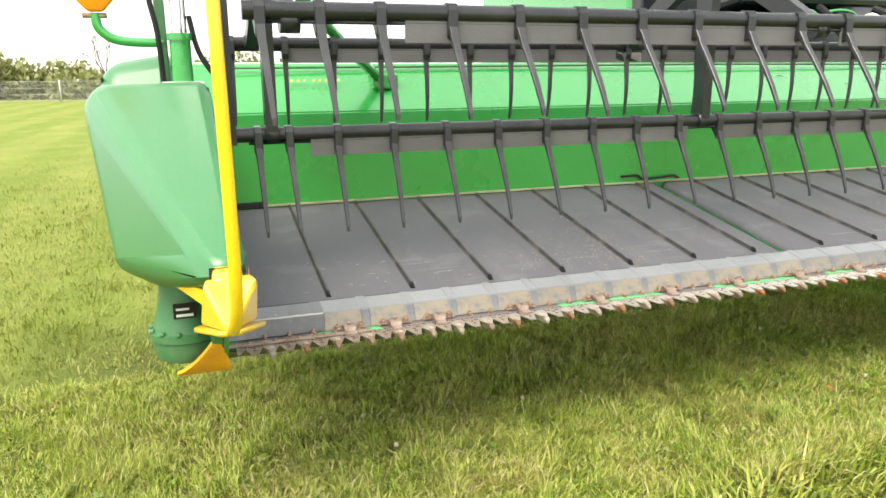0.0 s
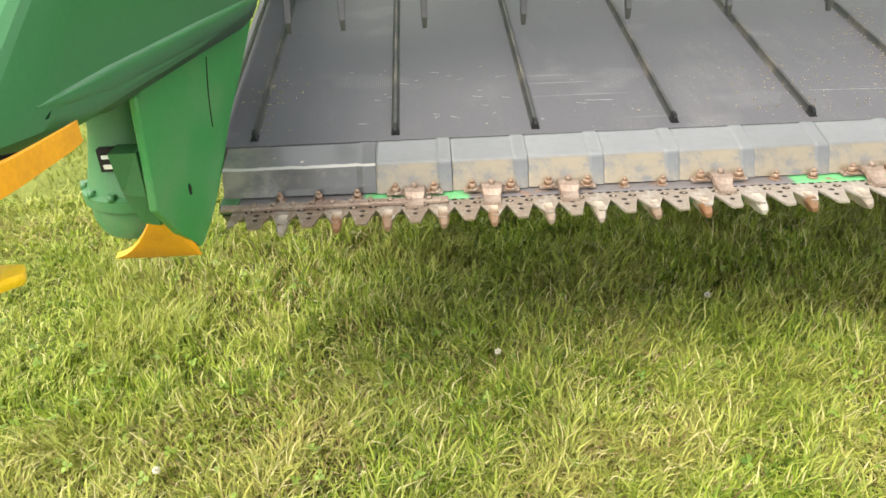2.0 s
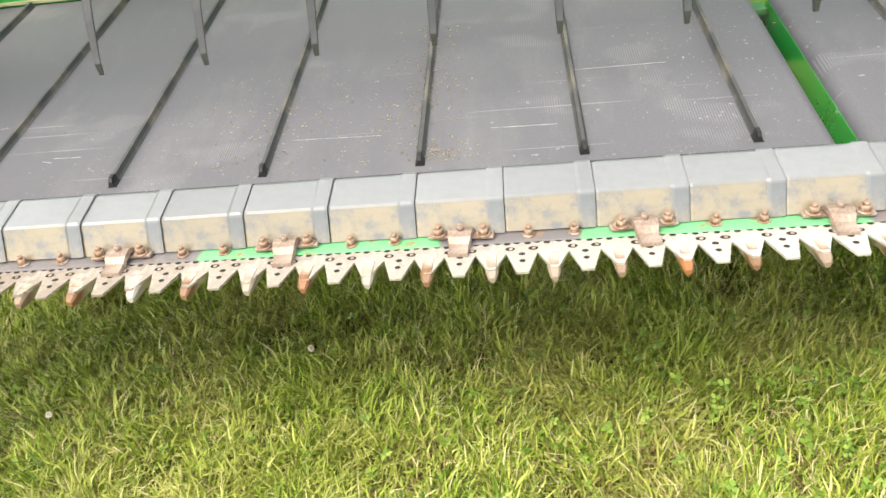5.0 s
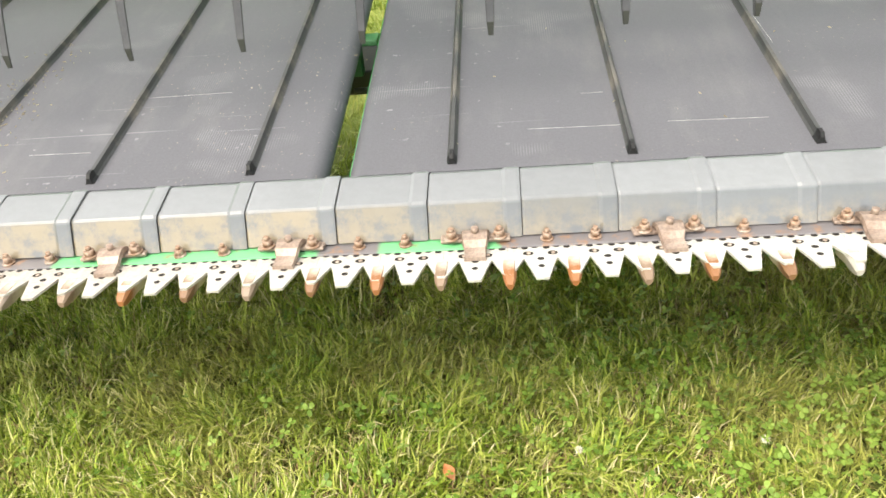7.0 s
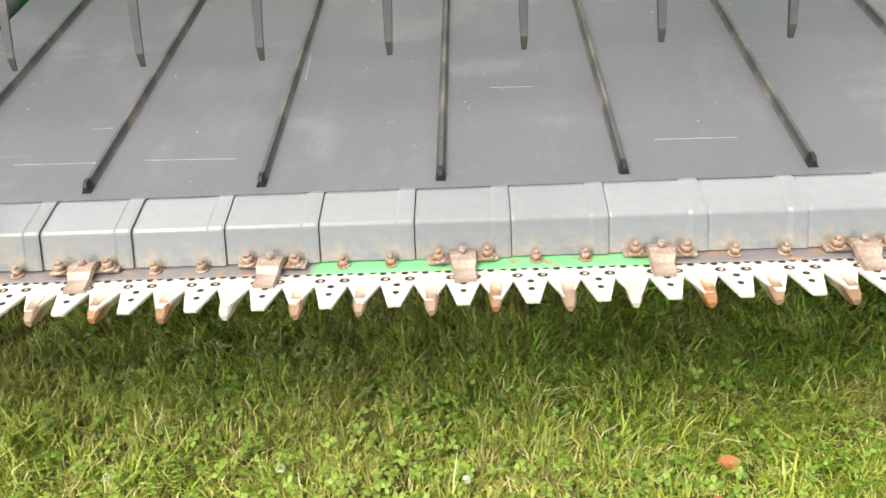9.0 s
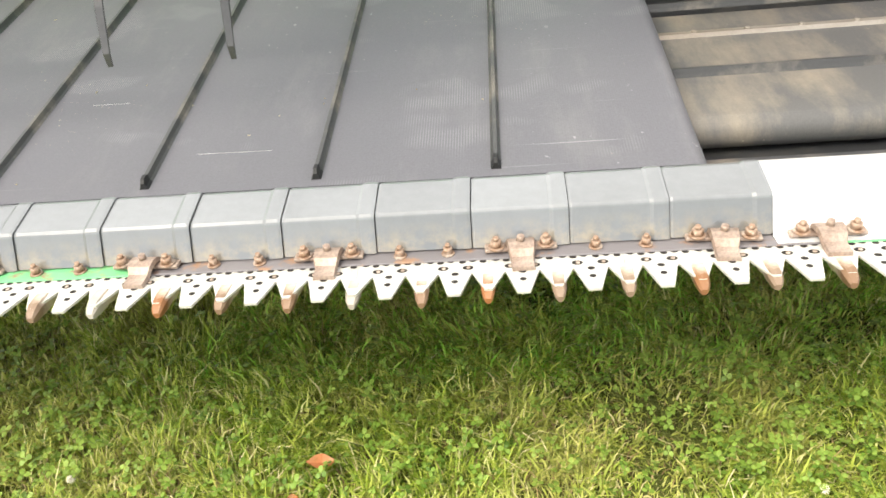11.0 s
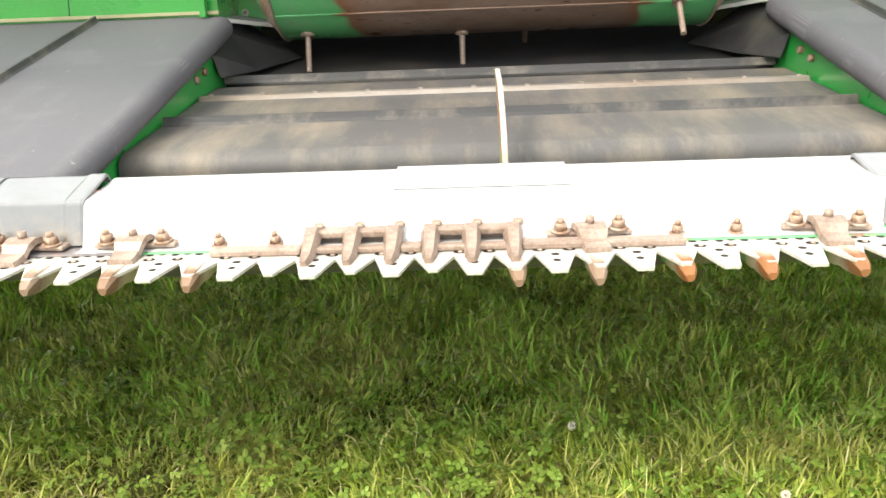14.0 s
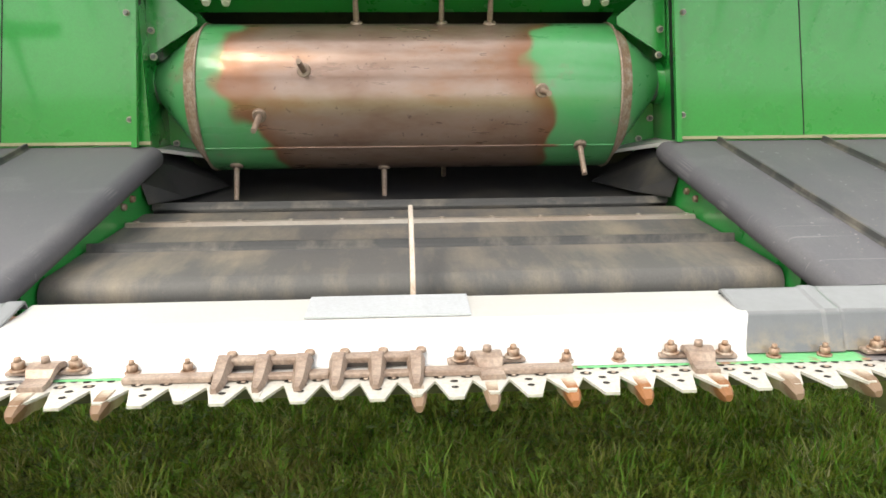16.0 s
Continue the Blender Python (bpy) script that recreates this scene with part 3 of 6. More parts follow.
def blades(name, n, area, length, width, seed, mat, label, lean=0.75, keep=None, gaps=0.5, spread=0.9):
    """Many bent grass blades in one mesh: they stand in tufts and lie over together in swaths."""
    rng = np.random.default_rng(seed)
    x = rng.uniform(area[0], area[1], n)
    y = rng.uniform(area[2], area[3], n)
    thick = 0.22 * SWATH(x, y) + 0.38 * TUFT(x, y) + 0.40 * CLUMP(x, y)
    k = rng.random(n) < 1.0 - gaps + gaps * np.clip(3.2 * (thick - 0.33), 0, 1)
    if keep is not None:
        k &= keep(x, y, rng)
    x, y, thick = x[k], y[k], thick[k]
    n = len(x)
    hgt = rng.uniform(length[0], length[1], n) * (0.25 + 1.5 * thick) * rng.choice([0.5, 0.8, 1.0, 1.25], n)
    wid = rng.uniform(width[0], width[1], n)
    az = 7.0 * COMB(x, y) + 4.0 * TUFT(x + 5.0, y) + 2.5 * CLUMP(x, y + 4.0) + rng.normal(0, spread, n)
    ln = lean * (0.15 + 1.45 * rng.beta(1.4, 1.4, n)) * (0.6 + 0.8 * SWATH(x, y + 9.0))
    dx, dy = np.cos(az), np.sin(az)
    sx, sy = -dy, dx
    tw = rng.uniform(-1.1, 1.1, n)
    sx, sy = sx * np.cos(tw) - sy * np.sin(tw), sx * np.sin(tw) + sy * np.cos(tw)
    pts = np.zeros((n, 5, 3))
    for k, (f, w) in enumerate(((0.0, 0.8), (0.55, 1.0))):
        a = ln * f * 1.2
        out = hgt * f * np.sin(a)
        up = hgt * f * np.cos(a)
        for s, col in ((-1, 2 * k), (1, 2 * k + 1)):
            pts[:, col, 0] = x + dx * out + s * 0.5 * w * wid * sx
            pts[:, col, 1] = y + dy * out + s * 0.5 * w * wid * sy
            pts[:, col, 2] = up - 0.004
    a = ln * 1.35
    pts[:, 4, 0], pts[:, 4, 1], pts[:, 4, 2] = x + dx * hgt * np.sin(a), y + dy * hgt * np.sin(a), hgt * np.maximum(np.cos(a), 0.05)
    base = (np.arange(n) * 5)[:, None]
    quads = base + np.array([[0, 1, 3, 2]])
    tris = base + np.array([[2, 3, 4]])
    me = bpy.data.meshes.new(name)
    me.vertices.add(n * 5)
    me.vertices.foreach_set("co", pts.reshape(-1).astype(np.float32))
    loops = np.concatenate([quads.reshape(-1), tris.reshape(-1)]).astype(np.int32)
    me.loops.add(len(loops))
    me.loops.foreach_set("vertex_index", loops)
    total = len(quads) + len(tris)
    me.polygons.add(total)
    start = np.concatenate([np.arange(len(quads)) * 4, len(quads) * 4 + np.arange(len(tris)) * 3]).astype(np.int32)
    me.polygons.foreach_set("loop_start", start)
    me.update(calc_edges=True)
    me.validate()
    me.materials.append(mat)
    ob = new(name, me)
    return tagged(ob, label, "grass", kind="stuff")


def fewer_inside(x, y, rng):
    """Dry bits lie in patches and grow scarce before the feed drum."""
    return rng.random(len(x)) < np.clip(1.0 - (x - 4.2) / 0.8, 0.5, 1.0) * np.clip(3.0 * DRYNESS(x, y) - 0.7, 0.1, 1)


def fade_left(x, y, rng):
    """Thinner towards the far field, so that the lawn has no edge."""
    far = np.maximum(np.maximum(-x - 0.6, 0) / 5.5, np.maximum(y - 1.0, 0) / 14.0)
    return rng.random(len(x)) < np.clip(1.0 - far, 0, 1) ** 2.0


def fade_front(x, y, rng):
    return rng.random(len(x)) < np.clip((y + 1.7) / 1.2, 0, 1)


def fade_ends(x, y, rng):
    return rng.random(len(x)) < np.clip((x + 1.0) / 0.9, 0, 1)


blades("lawn_grass", 960000, (-1.0, 7.2, -0.45, 1.25), (0.026, 0.064), (0.0026, 0.0052), 3, GRASS, "thick uneven lawn grass below and before the header", lean=0.80, keep=fade_ends, gaps=0.72, spread=1.5)
blades("dry_thatch", 170000, (-0.8, 7.2, -0.45, 1.1), (0.025, 0.06), (0.0018, 0.004), 6, THATCH, "short dry brown grass bits between the green blades", lean=1.25, keep=fewer_inside, gaps=0.2, spread=1.8)
blades("lush_grass", 80000, (4.1, 7.2, 0.3, 1.9), (0.035, 0.075), (0.003, 0.006), 9, LUSH_LIT, "lush green grass below the feed drum, coloured brighter to stand in for light", lean=0.9)
blades("dry_stalks", 26000, (-1.0, 7.2, -0.45, 0.9), (0.05, 0.085), (0.0018, 0.0036), 8, PALE_STRAW, "long pale dry grass stalks among the green blades", lean=1.2, keep=fewer_inside, gaps=0.3)
blades("front_grass", 50000, (-1.0, 8.6, -1.7, -0.45), (0.05, 0.09), (0.006, 0.011), 12, GRASS, "uneven lawn grass in front of the header", keep=fade_front)
blades("rough_grass", 330000, (-7.0, 0.3, -0.7, 15.0), (0.025, 0.06), (0.004, 0.008), 4, FIELD, "short mown lawn grass beside the crop divider", keep=fade_left, gaps=0.5)
blades("far_grass", 110000, (2.2, 9.4, 1.25, 5.0), (0.035, 0.075), (0.004, 0.008), 5, FIELD, "lawn grass behind the header")


def clover_patch():
    """Three-leaved clover, thickest before the inner belt."""
    rng = np.random.default_rng(11)
    verts, faces = [], []
    spots = []
    for cx, cy, sx, sy, n in ((3.7, 0.12, 0.42, 0.26, 2400), (3.2, 0.45, 0.5, 0.25, 900), (4.25, -0.05, 0.3, 0.2, 500), (5.55, 0.08, 0.4, 0.18, 1500), (6.1, 0.0, 0.4, 0.2, 700), (5.2, 0.45, 0.4, 0.2, 400), (2.0, 0.0, 1.0, 0.4, 500), (0.2, -0.1, 0.6, 0.4, 500), (4.6, 0.1, 0.6, 0.35, 700), (3.0, -0.15, 0.5, 0.25, 400), (6.4, 0.3, 0.5, 0.3, 500), (5.7, 0.8, 0.6, 0.3, 1500)):
        spots.append(np.stack([rng.normal(cx, sx, n), rng.normal(cy, sy, n)], 1))
    for x, y in np.concatenate(spots)[::2]:
        h = rng.uniform(0.02, 0.072)
        r = rng.uniform(0.0036, 0.0078)
        turn = rng.uniform(0, 2.1)
        tx, ty = rng.normal(0, 0.3, 2)
        for k in range(3):
            a = turn + k * 2.094
            c, s = math.cos(a), math.sin(a)
            i = len(verts)
            for u, v in ((0.0, 0.0), (0.8, -0.75), (1.7, -0.62), (1.95, 0.0), (1.7, 0.62), (0.8, 0.75)):
                px, py = r * (u * c - v * s), r * (u * s + v * c)
                verts.append((x + px, y + py, h + tx * px + ty * py + 0.25 * abs(v) * r))
            faces.append((i, i + 1, i + 2, i + 3, i + 4, i + 5))
    ob = mesh_of("clover", verts, faces, CLOVER)
    tagged(ob, "low patches of three-leaved green clover in the lawn", "clover", kind="stuff")


clover_patch()


def clover_flower():
    bm = bmesh.new()
    rng = random.Random(5)
    for i in range(46):
        z = 1 - 2 * (i + 0.5) / 46
        a = 2.4 * i
        r = math.sqrt(max(0, 1 - z * z))
        d = Vector((r * math.cos(a), r * math.sin(a), z))
        rod(bm, d * 0.003, d * (0.0085 + 0.0015 * rng.random()), 0.0012, 0.0005, 5)
    return bm


FLOWERS = [(1.097, 0.14, 0.05), (1.695, 0.337, 0.055), (3.58, 0.035, 0.06), (3.22, 0.67, 0.055), (3.222, 0.031, 0.045), (4.57, 0.70, 0.055), (5.737, -0.064, 0.05), (3.95, 0.0, 0.06), (3.42, -0.1, 0.05), (5.40, -0.05, 0.05), (0.35, -0.2, 0.05), (6.3, 0.1, 0.05), (5.973, 0.307, 0.05)]
first = None
for x, y, z in FLOWERS:
    e = thing("clover_flower", "small white round clover flower among grass", "flower", (x, y, z), "clover flowers")
    if first is None:
        first = part("flower_head", clover_flower(), FLOWER, e)
    else:
        again(first, e)
    bm = bmesh.new()
    rod(bm, (0, 0, 0), (0.004, 0.003, -z), 0.0011, 0.0014, 6)
    part("stalk", bm, CLOVER, e)


def dead_leaf(place, size, turn):
    bm = bmesh.new()
    out = [(0, -1), (0.35, -0.6), (0.6, -0.1), (0.5, 0.4), (0.15, 0.85), (0, 1.05), (-0.2, 0.8), (-0.5, 0.35), (-0.55, -0.15), (-0.3, -0.65)]
    top = [bm.verts.new((size * u, size * v, 0.35 * size * abs(u) + 0.15 * size * v * v)) for u, v in out]
    mid = bm.verts.new((0, 0, 0))
    for i in range(len(top)):
        bm.faces.new((mid, top[i], top[(i + 1) % len(top)]))
    bmesh.ops.solidify(bm, geom=bm.faces[:], thickness=0.0015)
    ob = part("dead_leaf", bm, DEAD_LEAF)
    ob.matrix_basis = pose(*place, 14, -10, turn)
    tagged(ob, "curled reddish-brown dead leaf lying on the lawn", "leaf", group="dead leaves")


dead_leaf((2.965, -0.02, 0.045), 0.020, 30)
dead_leaf((4.46, 0.037, 0.05), 0.03, 100)
dead_leaf((4.42, -0.05, 0.045), 0.02, 200)


# ---- fence, hedge and bare tree ----
fence = thing("fence", "grey chain-link fence with steel posts along the field", "fence", (0, 60, 0))
post = None
for k in range(-14, 9):
    x = -12.46 + 4.44 * k
    if post is None:
        bm = bmesh.new()
        rod(bm, (0, 0, -0.1), (0, 0, 1.65), 0.06, 0.055, 8)
        post = part("post", bm, GALV, fence)
        post.location.x = x
    else:
        again(post, fence, pose(x, 0, 0))
bm = bmesh.new()
for z in (0.15, 0.6, 1.05, 1.55):
    rod(bm, (-75, 0, z), (24, 0, z), 0.014, seg=5)
for i in range(0, 990):
    x = -75 + 0.1 * i
    rod(bm, (x, 0.01, 0.1), (x + 0.75, 0.01, 1.55), 0.005, seg=3, cap=False)
    rod(bm, (x, -0.01, 1.55), (x + 0.75, -0.01, 0.1), 0.005, seg=3, cap=False)
part("mesh", bm, GALV, fence, "thin grey wire mesh")


def leaf_cloud(name, lumps, n, size, seed, label, category, mat):
    """A crown of many small leaves spread over uneven lumps."""
    rng = np.random.default_rng(seed)
    verts, faces = [], []
    w = np.array([l[3] * l[5] for l in lumps])
    counts = (n * w / w.sum()).astype(int)
    for (cx, cy, cz, rx, ry, rz), k in zip(lumps, counts):
        d = rng.normal(size=(k, 3))
        d /= np.linalg.norm(d, axis=1)[:, None]
        r = rng.uniform(0.55, 1.08, k)[:, None]
        p = np.array([cx, cy, cz]) + d * r * np.array([rx, ry, rz])
        s = size * rng.uniform(0.6, 1.4, k)
        u = rng.normal(size=(k, 3))
        v = rng.normal(size=(k, 3))
        for q, a, b, e in zip(p, u, v, s):
            if q[2] < 0.02:
                continue
            a = a / np.linalg.norm(a) * e
            b = b / np.linalg.norm(b) * e * 0.6
            i = len(verts)
            verts += [tuple(q - a), tuple(q + b), tuple(q + a), tuple(q - b)]
            faces.append((i, i + 1, i + 2, i + 3))
    ob = mesh_of(name, verts, faces, mat)
    return tagged(ob, label, category, kind="stuff")


rng = random.Random(8)
lumps = []
for i in range(150):
    x = -95 + 0.95 * i
    h = 1.9 + 0.6 * math.sin(0.31 * x) + rng.uniform(-0.3, 0.8)
    lumps.append((x + rng.uniform(-0.5, 0.5), 74 + rng.uniform(-3, 3), 0.5 * h, rng.uniform(1.0, 2.2), 1.6, h * rng.uniform(0.7, 1.05)))
leaf_cloud("hedge", lumps, 70000, 0.28, 21, "dull olive-green overgrown hedge behind the wire fence", "hedge", FOLIAGE)


def bare_tree(place, height, seed):
    rng = random.Random(seed)
    e = thing("bare_tree", "small leafless tree with fine spreading twigs beyond the fence", "tree", place)
    bm = bmesh.new()

    def grow(p, d, l, r, depth):
        q = p + d * l
        rod(bm, p, q, r, r * 0.65, 6 if depth > 2 else 4, cap=False)
        if depth == 0:
            return
        for _ in range(3 if depth > 1 else 4):
            nd = (d + Vector((rng.uniform(-0.8, 0.8), rng.uniform(-0.8, 0.8), rng.uniform(-0.1, 0.7)))).normalized()
            grow(q, nd, l * rng.uniform(0.55, 0.85), r * 0.55, depth - 1)
    grow(Vector((0, 0, -0.1)), Vector((0.05, 0, 1)), height * 0.3, height * 0.024, 5)
    part("trunk", bm, BARK, e)
    return e


bare_tree((-6.0, 74, 0), 6.6, 3)


# ---- cutterbar ----
cutterbar = thing("cutterbar", "long worn cutterbar with pale toothed knife and rusty guards", "cutterbar", (0, 0, 0))
bm = bmesh.new()
box(bm, (X0, -0.012, 0.541), (X1, 0.045, 0.5545), 0.002)
part("bar", bm, BAR, cutterbar, "green painted bar worn to dark steel")
bm = bmesh.new()
prism(bm, [(-0.012, 0.536), (0.02, 0.506), (0.26, 0.50), (0.30, 0.545), (0.28, 0.548), (0.25, 0.515), (0.03, 0.52), (0.0, 0.539)], 0, X0, X1)
part("skid_plate", bm, COVER_BLACK, cutterbar, "black poly skid plate")

PROFILE = [(0.0175, 0.5572), (0.0222, 0.568), (0.0395, 0.6085), (0.0445, 0.6120), (0.112, 0.6272), (0.119, 0.6265), (0.124, 0.616)]


def shell(profile, stations, thick=0.004):
    """A bent sheet: the profile swept along x; each station gives x and how far the skin stands out."""
    rings = []
    cy = sum(p[0] for p in profile) / len(profile) + 0.03
    cz = sum(p[1] for p in profile) / len(profile) - 0.05
    for x, out in stations:
        ring = []
        for k in (out, out - thick):
            line = []
            for y, z in profile:
                d = Vector((y - cy, z - cz)).normalized()
                line.append(Vector((x, y + d.x * k, z + d.y * k)))
            ring += line if k == out else line[::-1]
        rings.append(ring)
    bm = bmesh.new()
    loft(bm, rings)
    return bm


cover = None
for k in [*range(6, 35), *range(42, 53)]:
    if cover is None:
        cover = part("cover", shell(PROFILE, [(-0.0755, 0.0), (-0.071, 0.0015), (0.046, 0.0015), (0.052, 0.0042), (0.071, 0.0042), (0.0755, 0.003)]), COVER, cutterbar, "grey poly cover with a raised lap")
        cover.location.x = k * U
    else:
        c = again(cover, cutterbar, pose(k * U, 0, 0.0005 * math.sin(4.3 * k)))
part("end_cover", shell([(0.0225, 0.558), (0.0262, 0.570), (0.042, 0.607), (0.048, 0.6105), (0.112, 0.6265), (0.122, 0.616)], [(0.534, 0.002), (0.80, 0.002), (0.812, 0.004), (0.838, 0.004)]), END_COVER, cutterbar, "black poly end cover with a lit grey top, dusty end and worn pale edge")
bm = shell([(-0.007, 0.5545), (0.0145, 0.5545), (0.0222, 0.567), (0.0395, 0.6060), (0.0455, 0.6095), (0.135, 0.6155), (0.142, 0.6140)], [(5.2575, 0.004), (6.3255, 0.004)], 0.003)
for v in bm.verts:
    if v.co.x > 6.0:
        v.co.x += 0.022 if v.co.y > 0.1 else 0.010 if v.co.y > 0.03 else 0.0
part("centre_plate", bm, STEEL, cutterbar, "bright bare steel centre plate")
bm = bmesh.new()
prism(bm, [(5.682, 0.049), (5.925, 0.049), (5.925, 0.1385), (5.682, 0.1385)], 2, 0.0, 0.0022)
plate = part("patch_plate", bm, STEEL_PATCH, cutterbar, "dull grey steel patch")
for v in plate.data.vertices:
    v.co.z += 0.6146 + (v.co.y - 0.049) * 0.067

def section_mesh():
    """One knife section with its tooth, and half of the ledger point at either side."""
    bm = bmesh.new()
    w = 0.0506
    half = [(w, 0.008), (w, -0.088), (w - 0.0055, -0.088), (0.0268, -0.0455), (0.0246, -0.0455), (0.0095, -0.0985)]
    prism(bm, half + [(-x, y) for x, y in half[::-1]], 2, 0.5475, 0.5515)
    spots = [(-0.019, -0.031, 0.0085, 0.0058), (0.019, -0.031, 0.0085, 0.0058), (0.0, -0.047, 0.0058, 0.0045), (0.0, -0.067, 0.0052, 0.0045)]
    spots += [(x, -0.012 - 0.003 * (i % 2), 0.0056, 0.0042) for i, x in enumerate((-0.040, -0.024, -0.008, 0.010, 0.026, 0.042))]
    for x, y, a, b in spots:
        ring = [bm.verts.new((x + a * math.cos(t), y + b * math.sin(t), 0.5519)) for t in [2 * math.pi * i / 10 for i in range(10)]]
        bm.faces.new(ring).material_index = 1
    for x in (-0.019, 0.019):
        rod(bm, (x + 0.001, -0.0315, 0.5518), (x + 0.001, -0.0315, 0.5532), 0.0035, 0.003, 8, 2)
    return bm


def guard_mesh():
    """A narrow cast finger that points forward over the ledger."""
    bm = bmesh.new()
    rings = []
    for y, w, z0, z1 in ((0.02, 0.014, 0.520, 0.5425), (-0.036, 0.0118, 0.522, 0.5470), (-0.050, 0.0118, 0.526, 0.5528), (-0.066, 0.0115, 0.526, 0.5532), (-0.080, 0.0108, 0.527, 0.5525), (-0.092, 0.0088, 0.529, 0.5475), (-0.099, 0.0054, 0.532, 0.541)):
        c = 0.32 * w
        d = 0.25 * (z1 - z0)
        rings.append([Vector((u, y, v)) for u, v in ((-w + c, z1), (w - c, z1), (w, z1 - d), (0.75 * w, z0 + d), (0.4 * w, z0), (-0.4 * w, z0), (-0.75 * w, z0 + d), (-w, z1 - d))])
    loft(bm, rings, smooth=True)
    return bm


section = guard = None
for j in range(6, 80):
    x = j * PITCH
    if x > X1 - 0.06:
        break
    if section is None:
        section = part("knife_section", section_mesh(), [SECTION, HOLE, BOLT], cutterbar, "pale toothed knife section with dark holes")
        section.location.x = x
    else:
        again(section, cutterbar, pose(x, 0, 0))
    g = x + PITCH / 2
    if 5.53 < g < 5.83:
        continue
    if guard is None:
        guard = part("guard", guard_mesh(), GUARD, cutterbar, "rusty pointed knife guard", smooth=True)
        guard.location.x = g
    else:
        again(guard, cutterbar, pose(g, 0.002 * math.sin(3.1 * j), 0.0015 * math.sin(5.7 * j), 0, 0, 2.0 * math.sin(9.3 * j)))


def bolt_mesh(size):
    bm = bmesh.new()
    rod(bm, (0, 0, 0), (0, 0, 0.003), 0.0125 * size, seg=14)
    rod(bm, (0, 0, 0.003), (0, 0, 0.013), 0.0092 * size, 0.0088 * size, 6)
    rod(bm, (0, 0, 0.013), (0, 0, 0.019), 0.0052 * size, 0.0045 * size, 8)
    return bm


def hold_down_mesh():
    """A clip that grips the bar behind and presses on the knife."""
    bm = bmesh.new()
    box(bm, (-0.056, 0.000, 0.5565), (0.056, 0.021, 0.563), 0.002)
    line = [(0.022, 0.5635), (0.012, 0.5705), (0.0, 0.572), (-0.014, 0.568), (-0.022, 0.5585), (-0.034, 0.556), (-0.046, 0.5555)]
    rings = []
    for i, (y, z) in enumerate(line):
        w = 0.024 - 0.0012 * i if i < 4 else 0.0175
        t = 0.0052
        rings.append([Vector((-w, y, z - t)), Vector((w, y, z - t)), Vector((w * 0.92, y, z + t * 0.6)), Vector((-w * 0.92, y, z + t * 0.6))])
    loft(bm, rings)
    rod(bm, (0, 0.004, 0.573), (0, 0.004, 0.5835), 0.0068, 0.006, 6)
    return bm


bolt_small = bolt_large = None
HOLD = [6, 7, 8, *range(10, 35, 2), 35, 39, 41, 43, 45, 47, 49, 51]
hold_down = None
for n, k in enumerate(HOLD):
    if hold_down is None:
        hold_down = part("hold_down", hold_down_mesh(), CAST, cutterbar, "rusty cast knife hold-down clip")
        hold_down.location.x = k * U
        h = hold_down
    else:
        h = again(hold_down, cutterbar, pose(k * U, 0, 0, 0, 0, 5.0 * math.sin(4.4 * k)))
    for s in (-1, 1):
        if bolt_large is None:
            bolt_large = part("bolt", bolt_mesh(1.0), BOLT, h)
            bolt_large.location = (s * 0.0385, 0.006, 0.563)
        else:
            again(bolt_large, h, pose(s * 0.0385, 0.006, 0.563, 0, 0, 37 * n + 20 * s))
used = [k * U + s * 0.0381 for k in HOLD for s in (-1, 1)]
for n in range(8, 106):
    x = 0.0381 + 0.0762 * n
    if x > X1 - 0.03 or min(abs(x - u) for u in used) < 0.02 or 5.55 < x < 5.87:
        continue
    if bolt_small is None:
        bolt_small = part("bolt", bolt_mesh(0.85), BOLT, cutterbar)
        bolt_small.location = (x, 0.006, 0.5545)
    else:
        again(bolt_small, cutterbar, pose(x, 0.006, 0.5545, 0, 0, 23 * n))

# Knife drive clips over the middle of the bar, and the wear strips beside them.
prong = None
for x in (5.631, 5.788):
    bm = bmesh.new()
    box(bm, (x - 0.063, -0.004, 0.564), (x + 0.063, 0.016, 0.575), 0.003)
    clip = part("drive_clip", bm, CAST, cutterbar, "cast steel clip with three prongs")
    bm = bmesh.new()
    box(bm, (x - 0.063, -0.030, 0.5525), (x + 0.063, -0.016, 0.5605), 0.002)
    part("clip_foot", bm, CAST, clip)
    bm = bmesh.new()
    box(bm, (x - 0.060, 0.0045, 0.556), (x + 0.060, 0.0125, 0.5645))
    part("clip_backing", bm, CAST_DARK, clip, "dark steel backing behind the prongs")
    for k in (-1, 0, 1):
        if prong is None:
            bm = bmesh.new()
            rings = []
            for y, z, w, t in ((0.018, 0.568, 0.0135, 0.007), (0.002, 0.576, 0.0135, 0.009), (-0.012, 0.574, 0.0125, 0.011), (-0.030, 0.5655, 0.0108, 0.010), (-0.050, 0.5585, 0.009, 0.006), (-0.068, 0.5545, 0.0045, 0.003)):
                rings.append([Vector((-w, y, z - t)), Vector((w, y, z - t)), Vector((0.6 * w, y, z + 0.004)), Vector((-0.6 * w, y, z + 0.004))])
            loft(bm, rings)
            prong = part("prong", bm, CAST, clip)
            prong.location.x = x + 0.054 * k
            bm = bmesh.new()
            rod(bm, (0, 0, 0), (0, 0, 0.006), 0.0075, 0.0065, 6)
            stud = part("stud", bm, BOLT, clip)
            stud.location = (x + 0.054 * k + 0.008, 0.012, 0.574)
        else:
            again(prong, clip, pose(x + 0.054 * k, 0, 0))
            again(stud, clip, pose(x + 0.054 * k + 0.008, 0.012, 0.574))
